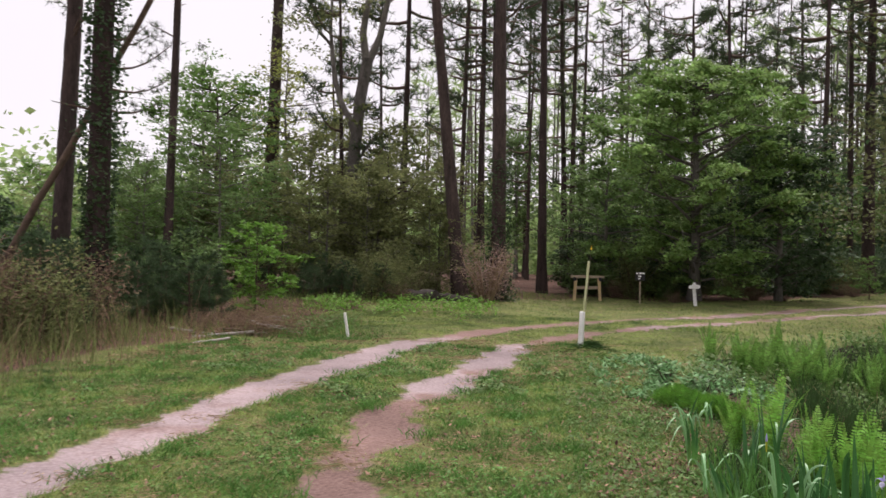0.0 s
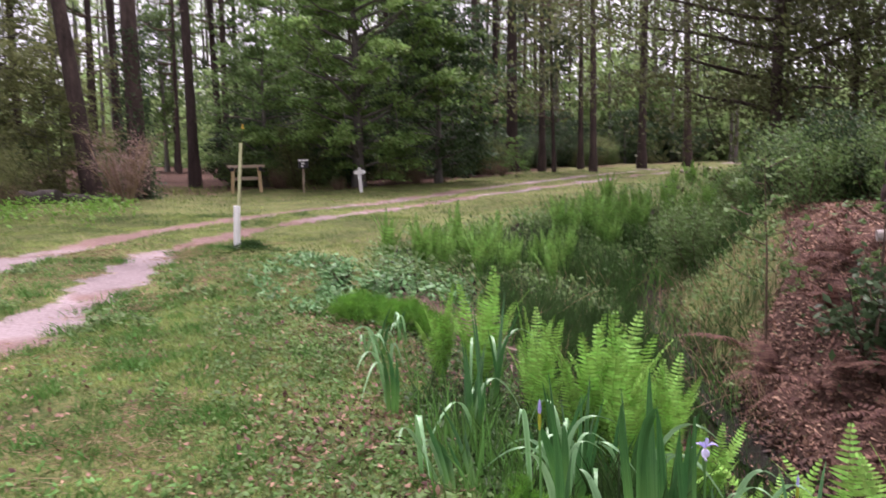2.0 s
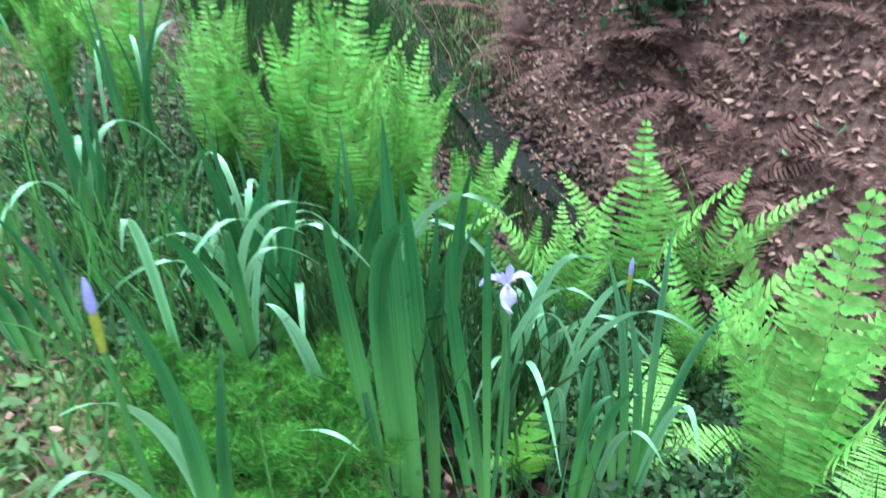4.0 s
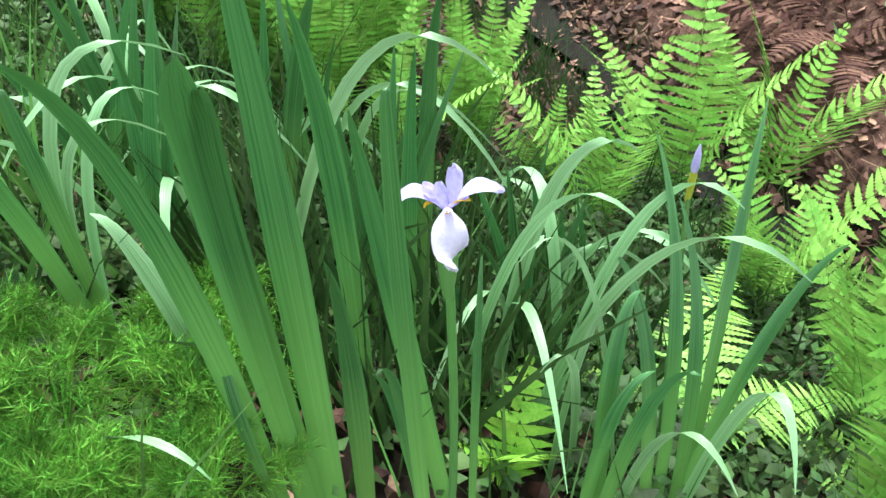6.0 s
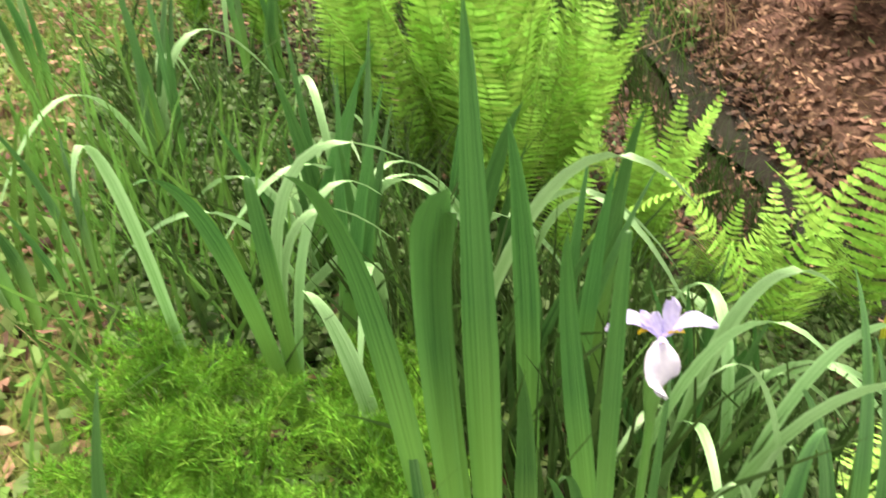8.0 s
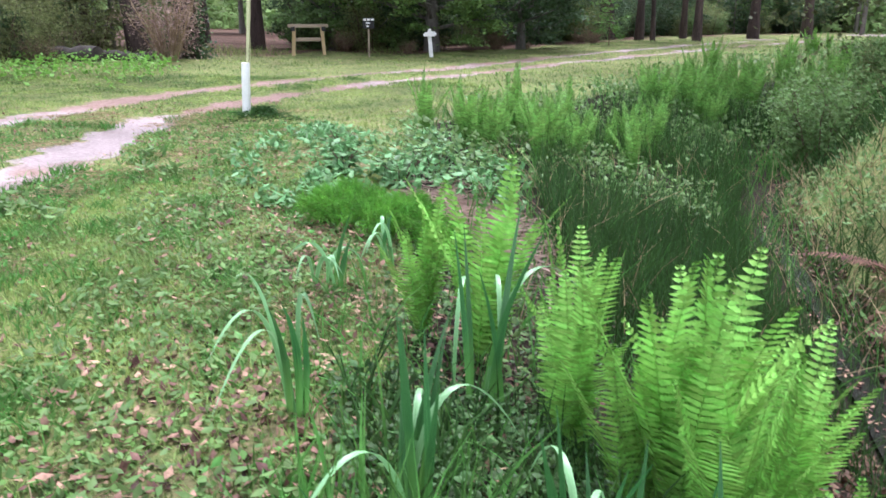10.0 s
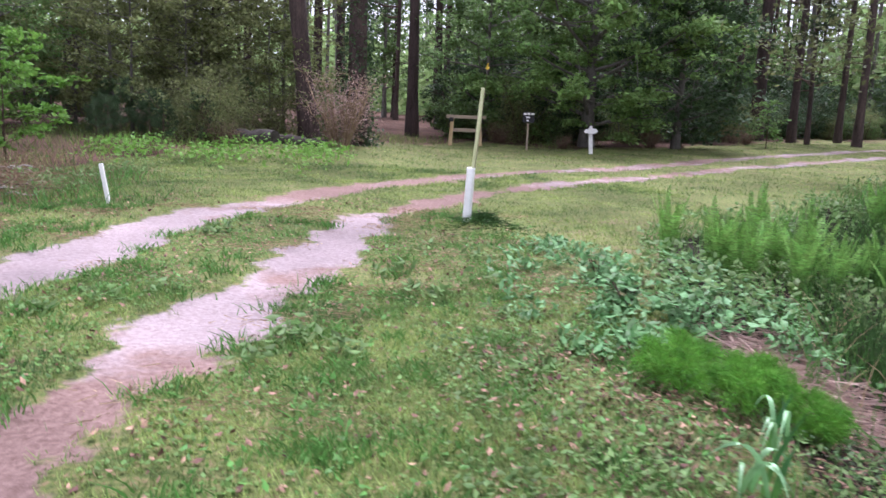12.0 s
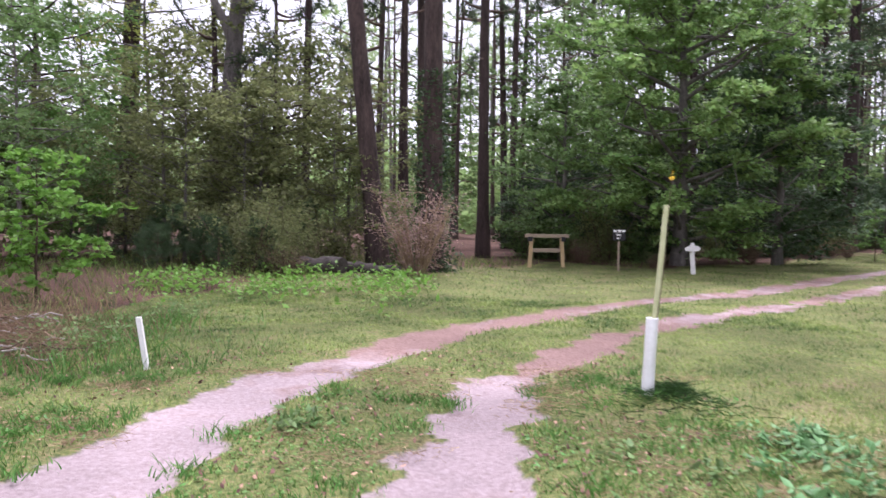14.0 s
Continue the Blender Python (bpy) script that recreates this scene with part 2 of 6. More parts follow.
# ---- mesh tools ----
class Soup:
    """Collects triangles and quads as arrays and makes one mesh of them."""

    def __init__(self):
        self.v, self.f, self.n = [], [], 0

    def add(self, verts, faces):
        verts = np.asarray(verts, dtype=np.float32).reshape(-1, 3)
        faces = np.asarray(faces, dtype=np.int32)
        self.v.append(verts)
        self.f.append(faces + self.n)
        self.n += len(verts)

    def mesh(self, name, mat, smooth=True):
        me = bpy.data.meshes.new(name)
        v = np.concatenate(self.v) if self.v else np.zeros((0, 3), np.float32)
        me.vertices.add(len(v))
        me.vertices.foreach_set("co", v.ravel())
        loops = np.concatenate([f.ravel() for f in self.f]).astype(np.int32)
        sizes = np.concatenate([np.full(len(f), f.shape[1], np.int32) for f in self.f])
        me.loops.add(len(loops))
        me.loops.foreach_set("vertex_index", loops)
        me.polygons.add(len(sizes))
        me.polygons.foreach_set("loop_start", np.concatenate([[0], np.cumsum(sizes)[:-1]]).astype(np.int32))
        if smooth:
            me.polygons.foreach_set("use_smooth", np.ones(len(sizes), dtype=bool))
        me.update(calc_edges=True)
        me.validate()
        me.materials.append(mat)
        return me


def part(name, data, mat, parent=None, label=""):
    """One mesh object from a bmesh, a Soup or a mesh, under a thing or a part."""
    if isinstance(data, Soup):
        me = data.mesh(name, mat)
    elif isinstance(data, bmesh.types.BMesh):
        me = bpy.data.meshes.new(name)
        data.to_mesh(me)
        data.free()
        me.materials.append(mat)
    else:
        me = data
    ob = new(name, me)
    if parent:
        ob.parent = parent
    if label:
        ob["label"] = label
    return ob


def thing(name, at, label, category, group="", kind=""):
    e = new(name)
    e.location = at
    e.empty_display_size = 0.05
    return tagged(e, label, category, group, kind)


def unit(a):
    return a / np.maximum(np.linalg.norm(a, axis=-1, keepdims=True), 1e-9)


def tube(sp, pts, radii, sides=6, cap=True):
    """A tapering round limb through the given places."""
    pts, radii = np.asarray(pts, float), np.asarray(radii, float)
    n = len(pts)
    tang = unit(np.gradient(pts, axis=0))
    ref = np.array([1.0, 0.0, 0.0]) if abs(tang[0][0]) < 0.8 else np.array([0.0, 1.0, 0.0])
    u = unit(np.cross(tang, ref))
    w = np.cross(tang, u)
    a = np.linspace(0, 2 * np.pi, sides, endpoint=False)
    ring = pts[:, None, :] + radii[:, None, None] * (np.cos(a)[None, :, None] * u[:, None, :] + np.sin(a)[None, :, None] * w[:, None, :])
    i, j = np.meshgrid(np.arange(n - 1), np.arange(sides), indexing="ij")
    k = (j + 1) % sides
    q = np.stack([i * sides + j, i * sides + k, (i + 1) * sides + k, (i + 1) * sides + j], -1).reshape(-1, 4)
    sp.add(ring.reshape(-1, 3), q)
    if cap:
        sp.add(ring[-1], [list(range(sides))])
        sp.add(ring[0], [list(range(sides - 1, -1, -1))])


def leaves(sp, centres, size, rng, up=0.3, aspect=0.5, droop=0.0):
    """Many small pointed leaves, each a folded rhombus, facing at random."""
    c = np.asarray(centres, float)
    n = len(c)
    d = rng.normal(size=(n, 3))
    d[:, 2] = d[:, 2] * 0.6 - droop
    d = unit(d)
    nrm = rng.normal(size=(n, 3))
    nrm[:, 2] += up * 3
    side = unit(np.cross(d, unit(nrm)))
    fold = np.cross(side, d)
    s = (size * rng.uniform(0.6, 1.35, n))[:, None]
    a = c - d * s * 0.5
    b = c + side * s * aspect * 0.5 - fold * s * 0.08
    e = c + d * s * 0.5
    f = c - side * s * aspect * 0.5 - fold * s * 0.08
    v = np.stack([a, b, e, f], 1).reshape(-1, 3)
    o = (np.arange(n) * 4)[:, None]
    sp.add(v, np.concatenate([o + [[0, 1, 2]], o + [[0, 2, 3]]]))


def needles(sp, centres, size, rng, count=9, width=0.09):
    """Pine tufts: spikes spreading from a centre."""
    c = np.repeat(np.asarray(centres, float), count, axis=0)
    n = len(c)
    d = rng.normal(size=(n, 3))
    d[:, 2] += 0.35
    d = unit(d)
    side = unit(np.cross(d, rng.normal(size=(n, 3))))
    s = (size * rng.uniform(0.6, 1.2, n))[:, None]
    v = np.stack([c + side * s * width, c - side * s * width, c + d * s], 1).reshape(-1, 3)
    sp.add(v, np.arange(n * 3).reshape(-1, 3))


def cloud_points(rng, centre, radii, n, shell=0.35):
    """Places within an uneven ellipsoid, thicker toward its rim."""
    d = unit(rng.normal(size=(n, 3)))
    r = rng.uniform(shell, 1.0, n) ** 0.6
    return np.asarray(centre) + d * r[:, None] * np.asarray(radii)


def strips(sp, base, tip, bow, width, seg=3, taper=1.0, fold=0.0):
    """Many bending blades at once: rows of base, tip and bow (offset of the middle)."""
    base, tip, bow = (np.asarray(a, float).reshape(-1, 3) for a in (base, tip, bow))
    n = len(base)
    width = np.broadcast_to(np.asarray(width, float), (n,))
    ctrl = (base + tip) / 2 + bow
    t = np.linspace(0, 1, seg + 1)[None, :, None]
    p = (1 - t) ** 2 * base[:, None] + 2 * t * (1 - t) * ctrl[:, None] + t ** 2 * tip[:, None]
    tang = unit(np.gradient(p, axis=1))
    view = np.random.RandomState(n).normal(size=(n, 3))
    view[:, 2] *= 0.2
    side = unit(np.cross(tang, np.broadcast_to(view[:, None], tang.shape)))
    w = width[:, None, None] * 0.5 * (1 - t ** (1.5 / max(taper, 0.01))).clip(0.02, 1)
    a, b = p + side * w, p - side * w
    m = seg + 1
    v = np.stack([a, b], 2).reshape(-1, 3)
    i = np.arange(seg)[None, :] + (np.arange(n) * m)[:, None]
    q = np.stack([2 * i, 2 * i + 1, 2 * i + 3, 2 * i + 2], -1).reshape(-1, 4)
    sp.add(v, q)


def box(bm, size, at=(0, 0, 0), turn=None, bevel=0.006):
    m = Matrix.Translation(at) @ (turn or Matrix()) @ Matrix.Diagonal((*size, 1))
    made = bmesh.ops.create_cube(bm, size=1.0, matrix=m)
    if bevel:
        es = list({e for v in made["verts"] for e in v.link_edges})
        bmesh.ops.bevel(bm, geom=es, offset=bevel, segments=2, affect="EDGES", profile=0.6)
    return bm


# ---- plan of the ground ----
RUT_L = [(-4.6, -8), (-3.9, -1), (-3.25, 4.2), (-3.05, 6.4), (-2.8, 8.6), (-2.4, 10.6), (-2.05, 12.3), (-1.6, 14.0), (-0.35, 16.5), (2.6, 19.9), (6.1, 22.7), (11.1, 28.0), (20, 36), (34, 46), (52, 56), (80, 68)]
RUT_R = [(-1.9, -8), (-1.4, -1), (-1.15, 4.5), (-1.15, 7.4), (-0.75, 9.5), (-0.25, 11.4), (0.2, 13.8), (1.4, 16.0), (3.3, 18.2), (5.5, 20.1), (9.8, 24.4), (21, 34), (35, 44.2), (53, 54.2), (81, 66.2)]
PLAN_Y = [-60, -4, 1, 3, 4.4, 5.2, 6.3, 7.8, 10.3, 12.9, 14.4, 18, 24, 32, 44, 60, 100]
EDGE_X = [2.6, 2.2, 1.7, 1.5, 1.35, 1.4, 1.5, 1.7, 1.9, 2.6, 4.8, 8.1, 14, 23, 35, 52, 95]
MID_X = [4.3, 3.9, 3.7, 3.7, 3.75, 3.95, 4.35, 5.0, 6.2, 8.2, 9.4, 13, 19, 28, 40, 57, 100]
TOP_X = [6.4, 6.2, 6.0, 5.9, 5.9, 6.0, 6.3, 6.9, 8.2, 10.2, 11.6, 15.2, 21.2, 30, 42, 59, 102]
BANK_Z = [0.75, 0.75, 0.75, 0.75, 0.75, 0.75, 0.75, 0.75, 0.62, 0.5, 0.4, 0.3, 0.2, 0.15, 0.1, 0.1, 0.1]
DEEP_Z = [-0.9, -0.9, -0.9, -0.9, -0.9, -0.9, -0.9, -0.9, -0.85, -0.8, -0.7, -0.6, -0.5, -0.4, -0.3, -0.2, -0.1]


def smooth(t):
    t = np.clip(t, 0, 1)
    return t * t * (3 - 2 * t)


def ripple(x, y, f=1.0):
    return (np.sin(x * 1.7 * f + 0.6 * np.sin(y * 1.1 * f)) + np.sin(y * 1.31 * f + 1.3 * np.sin(x * 0.7 * f)) + 0.6 * np.sin((x + y) * 2.9 * f + 1.7) + 0.5 * np.sin((x - 1.4 * y) * 4.7 * f)) / 3.1


def ditch(x, y):
    """u: 0 at the near edge, 1 at the bottom, 2 at the top of the far bank."""
    e, m, t = np.interp(y, PLAN_Y, EDGE_X), np.interp(y, PLAN_Y, MID_X), np.interp(y, PLAN_Y, TOP_X)
    return np.where(x < m, (x - e) / (m - e), 1 + (x - m) / (t - m))


def height(x, y):
    x, y = np.asarray(x, float), np.asarray(y, float)
    u = ditch(x, y)
    deep, bank = np.interp(y, PLAN_Y, DEEP_Z), np.interp(y, PLAN_Y, BANK_Z)
    a = np.clip(u, 0, 1)
    z = deep * (0.55 * a + 0.45 * smooth(a))
    z = np.where(u > 1, deep + (bank - deep) * (0.4 * np.clip(u - 1, 0, 1) + 0.6 * smooth(u - 1)), z)
    z = np.where(u > 2, bank * (1 - 0.6 * smooth((u - 3.2) / 5.0)), z)
    far = np.clip((np.hypot(x, y) - 10) / 40, 0, 1)
    z = z + 0.015 * ripple(x, y, 1.3) * (1 + 3 * far)
    z = z + 0.15 * smooth((y - 18.5) / 4.5) * (1 - smooth((x + 0.8) / 2.6)) * (x > -60)
    z = z + 0.10 * np.exp(-((x - 1.25) ** 2 + (y - 12.75) ** 2) / 0.12)
    return z


def straw_zone(x, y):
    """1 where fallen leaves cover the far bank, 0 where it is overgrown."""
    u = ditch(x, y)
    return smooth((8.4 + 2.4 * (u - 1.1) + 0.7 * ripple(x, y, 1.1) - y) / 1.6) * (u > 1.08)


def dist_line(x, y, line):
    x, y = np.asarray(x, float), np.asarray(y, float)
    best = np.full(x.shape, 1e9)
    for (ax, ay), (bx, by) in zip(line[:-1], line[1:]):
        dx, dy = bx - ax, by - ay
        t = np.clip(((x - ax) * dx + (y - ay) * dy) / (dx * dx + dy * dy), 0, 1)
        best = np.minimum(best, np.hypot(x - ax - t * dx, y - ay - t * dy))
    return best


def rut_amount(x, y):
    """How bare the wheel tracks are, 0 to 1."""
    wob = 0.13 * ripple(x, y, 2.1) + 0.11 * ripple(y, x, 5.3) + 0.05 * ripple(x + 7, y, 13.0)
    broad = 0.12 * np.exp(-((y - 11) / 3.2) ** 2)
    left = 1 - smooth((dist_line(x, y, RUT_L) + wob - 0.13 - broad * 0.6) / 0.40)
    right = 1 - smooth((dist_line(x, y, RUT_R) + wob * 1.6 - 0.04 - broad * 0.55 - 0.10 * np.exp(-((y - 6.6) / 1.8) ** 2)) / 0.44)
    near = 1 - smooth((y - 8.0) / 2.4)
    right = right * (1 - near * np.clip(0.12 - 0.35 * ripple(x * 1.3, y * 0.9 + 4), 0, 1))
    return np.maximum(left, right)


WOOD_X = [-60, -12, -6.4, -6.2, -5.2, -4.9, -3.6, -0.4, 3.0, 6.0, 12.7, 22, 42, 60]
WOOD_Y = [-30, -2, 7.5, 11.0, 13.6, 19.0, 22.0, 25.2, 30.6, 28.6, 34.5, 44.5, 55.5, 66]


def wood_amount(x, y):
    """0 on the mown ground, 1 under the trees."""
    x, y = np.asarray(x, float), np.asarray(y, float)
    over = y - np.interp(x, WOOD_X, WOOD_Y)
    return smooth((over + 0.6 * ripple(x, y, 0.8)) / 1.6 + 0.3)


# ---- ground: one sheet to the horizon ----
def spaced(stops):
    out = []
    for a, b, step in stops:
        out.append(np.arange(a, b, step))
    return np.concatenate(out)


def ground_material():
    m = bpy.data.materials.new("ground")
    m.use_nodes = True
    nt = m.node_tree
    L = nt.links
    bsdf = nt.nodes["Principled BSDF"]
    bsdf.inputs["Roughness"].default_value = 0.95
    bsdf.inputs["Specular IOR Level"].default_value = 0.1
    co = nt.nodes.new("ShaderNodeTexCoord").outputs["Object"]
    fine = noise_node(nt, 26, 8, 0.7, co)
    mid = noise_node(nt, 2.3, 6, 0.62, co)
    big = noise_node(nt, 0.45, 4, 0.55, co)

    def mix(fac, a, b):
        n = nt.nodes.new("ShaderNodeMixRGB")
        for s, v in ((n.inputs[0], fac), (n.inputs[1], a), (n.inputs[2], b)):
            if isinstance(v, tuple):
                s.default_value = (*v, 1)
            else:
                L.new(v, s)
        return n.outputs[0]

    def edge(name, amount, lo=0.44, hi=0.56, src=None):
        """An attribute's border, broken up by noise."""
        at = nt.nodes.new("ShaderNodeAttribute")
        at.attribute_name = name
        a = nt.nodes.new("ShaderNodeMath")
        a.operation = "MULTIPLY_ADD"
        c = nt.nodes.new("ShaderNodeMath")
        c.operation = "SUBTRACT"
        L.new((src or mid).outputs["Fac"], c.inputs[0])
        c.inputs[1].default_value = 0.5
        L.new(c.outputs[0], a.inputs[0])
        a.inputs[1].default_value = amount
        L.new(at.outputs["Fac"], a.inputs[2])
        r = nt.nodes.new("ShaderNodeMapRange")
        r.inputs["From Min"].default_value, r.inputs["From Max"].default_value = lo, hi
        L.new(a.outputs[0], r.inputs["Value"])
        return r.outputs[0]

    turf = ramp_node(nt, [(0.30, (0.032, 0.047, 0.016)), (0.45, (0.09, 0.122, 0.038)), (0.55, (0.16, 0.175, 0.06)), (0.66, (0.25, 0.175, 0.105))])
    L.new(fine.outputs["Fac"], turf.inputs[0])
    dry = ramp_node(nt, [(0.3, (0.12, 0.085, 0.05)), (0.7, (0.30, 0.22, 0.14))])
    L.new(fine.outputs["Fac"], dry.inputs[0])
    sand = ramp_node(nt, [(0.22, (0.19, 0.14, 0.135)), (0.48, (0.30, 0.24, 0.24)), (0.75, (0.42, 0.35, 0.355))])
    L.new(fine.outputs["Fac"], sand.inputs[0])
    red = ramp_node(nt, [(0.3, (0.125, 0.074, 0.062)), (0.7, (0.30, 0.205, 0.18))])
    L.new(fine.outputs["Fac"], red.inputs[0])
    straw = ramp_node(nt, [(0.3, (0.03, 0.016, 0.012)), (0.52, (0.11, 0.064, 0.048)), (0.72, (0.26, 0.16, 0.125))])
    L.new(fine.outputs["Fac"], straw.inputs[0])
    # darker than mud alone: also holds the shade between the plants
    mud_shade = ramp_node(nt, [(0.3, (0.009, 0.007, 0.005)), (0.7, (0.035, 0.026, 0.018))])
    L.new(fine.outputs["Fac"], mud_shade.inputs[0])
    c = mix(edge("dry", 1.3, 0.3, 0.75), turf.outputs[0], dry.outputs[0])
    bare = mix(edge("red", 1.6, 0.30, 0.75), sand.outputs[0], red.outputs[0])
    c = mix(edge("bare", 1.0, 0.40, 0.60, noise_node(nt, 7.0, 9, 0.72, co)), c, bare)
    c = mix(edge("straw", 0.6), c, straw.outputs[0])
    c = mix(edge("mud_shade", 0.5), c, mud_shade.outputs[0])
    dull = ramp_node(nt, [(0.35, (0.66, 0.66, 0.66)), (0.65, (1.15, 1.15, 1.15))])
    L.new(big.outputs["Fac"], dull.inputs[0])
    mul = nt.nodes.new("ShaderNodeMixRGB")
    mul.blend_type = "MULTIPLY"
    mul.inputs[0].default_value = 1
    L.new(c, mul.inputs[1])
    L.new(dull.outputs[0], mul.inputs[2])
    L.new(mul.outputs[0], bsdf.inputs["Base Color"])
    b = nt.nodes.new("ShaderNodeBump")
    b.inputs["Strength"].default_value, b.inputs["Distance"].default_value = 0.7, 0.03
    L.new(fine.outputs["Fac"], b.inputs["Height"])
    L.new(b.outputs[0], bsdf.inputs["Normal"])
    return m


gx = spaced([(-900, -100, 100), (-100, -20, 8), (-20, -5, 0.5), (-5, 8, 0.085), (8, 30, 0.4), (30, 100, 4), (100, 901, 100)])
gy = spaced([(-900, -100, 100), (-100, -6, 6), (-6, 1, 0.25), (1, 17, 0.09), (17, 40, 0.3), (40, 100, 4), (100, 901, 100)])
GX, GY = np.meshgrid(gx, gy)
rut = rut_amount(GX, GY)
GZ = height(GX, GY) - 0.045 * rut * (GY < 40) + 0.006 * ripple(GX, GY, 9)
nx, ny = len(gx), len(gy)
gs = Soup()
ii, jj = np.meshgrid(np.arange(ny - 1), np.arange(nx - 1), indexing="ij")
o = ii * nx + jj
gs.add(np.stack([GX, GY, GZ], -1), np.stack([o, o + 1, o + nx + 1, o + nx], -1).reshape(-1, 4))
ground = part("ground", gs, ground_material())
tagged(ground, "mown grass clearing with a two-rut sandy track and a ditch", "ground", kind="structure")
U = ditch(GX, GY)
wood = wood_amount(GX, GY)


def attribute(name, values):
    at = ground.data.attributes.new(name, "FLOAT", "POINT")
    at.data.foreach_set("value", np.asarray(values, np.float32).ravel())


attribute("bare", rut)
right_rut = smooth((GX + 2.3) / 0.5)
attribute("red", np.clip(0.27 + 0.45 * ripple(GX * 0.6, GY * 0.5 + 3, 1.0) + 0.60 * smooth((GY - 11.6) / 5.0) - 0.45 * smooth((GY - 19) / 6) + right_rut * 0.6 * np.exp(-((GX + 0.45) / 0.45) ** 2 - ((GY - 10.4) / 0.7) ** 2) + right_rut * 0.7 * (1 - smooth((GY - 7.3) / 1.8)), 0, 1))
near_bank = np.clip(1 - np.abs(U - 0.05) / 0.5, 0, 1)
attribute("dry", np.clip(0.25 + 0.4 * wood + 0.18 * near_bank * (GY < 14) + 0.08 * smooth((GY - 19) / 6), 0, 1))
attribute("straw", np.clip(straw_zone(GX, GY) * (GX < 60) + 0.75 * wood, 0, 1))
# ditch mud, carried up the slope to darken the gaps there like shade
attribute("mud_shade", np.where(U < 0.95, 0.58 + 0.45 * np.clip(U, 0, 1), 1.1 - (U - 0.95) / 0.32).clip(0, 1) * smooth((U - 0.02) / 0.16) * (1 - 0.5 * smooth((GY - 16) / 6)))

# a thread of standing water along the ditch bottom
ws = Soup()
wy = np.linspace(-4, 12, 65)
wm = np.interp(wy, PLAN_Y, MID_X)
half_w = 0.13 + 0.05 * np.sin(wy * 2.1) + 0.04 * np.sin(wy * 5.3)
wz = np.interp(wy, PLAN_Y, DEEP_Z) + 0.07
cols = np.stack([np.stack([wm + k * half_w, wy, wz], -1) for k in (-1.0, 0.0, 1.0)], 1)
wi = np.arange(64)
ws.add(cols, np.concatenate([np.stack([3 * wi + k, 3 * wi + k + 1, 3 * wi + k + 4, 3 * wi + k + 3], -1) for k in (0, 1)]))
M_WATER = material("dark ditch water", (0.010, 0.010, 0.009), (0.022, 0.021, 0.019), 4, 0.06, 0.10, 7, spec=0.5)
water = tagged(part("water", ws, M_WATER), "still dark shallow water along the ditch bottom", "water", kind="structure")


# ---- trees ----
def branches(e, made, mat, single):
    """Limbs as parts of their own, or one joined part where they are too fine to pick apart."""
    if single:
        for p, r in made:
            s = Soup()
            tube(s, p, r, 5)
            part("limb", s, mat, e)
        return
    s = Soup()
    for p, r in made:
        tube(s, p, r, 4)
    part("branchwork", s, mat, e)["kind"] = "stuff"


def bark_plates(sp, pts, radii, rng):
    """Overlapping bark plates, raised and uneven, over the lower bole."""
    for z in np.arange(-0.1, 7.0, 0.10):
        c = np.array([np.interp(z, pts[:, 2], pts[:, i]) for i in range(3)])
        r = float(np.interp(z, pts[:, 2], radii))
        n = 21
        for k in range(n):
            a = 6.283 * (k + rng.uniform(-0.5, 0.5)) / n + z * 0.35
            w, h, d = 6.283 * r / n * rng.uniform(0.4, 0.9), rng.uniform(0.10, 0.26), rng.uniform(0.002, 0.026)
            o = np.array([np.cos(a), np.sin(a), 0.0])
            t = np.array([-np.sin(a), np.cos(a), 0.0])
            m = c + o * r * 0.955 + np.array([0, 0, rng.uniform(-0.16, 0.16)])
            zz = np.array([0, 0, h / 2])
            tw = t * w / 2
            inner = np.stack([m - tw - zz, m + tw - zz, m + tw + zz, m - tw + zz])
            outer = np.stack([m - tw * 0.7 - zz * 0.8, m + tw * 0.7 - zz * 0.7, m + tw * 0.75 + zz * 0.8, m - tw * 0.6 + zz * 0.75]) + o * (d + 0.045 * r)
            sp.add(np.concatenate([inner, outer]), [[4, 5, 6, 7], [0, 1, 5, 4], [1, 2, 6, 5], [2, 3, 7, 6], [3, 0, 4, 7]])


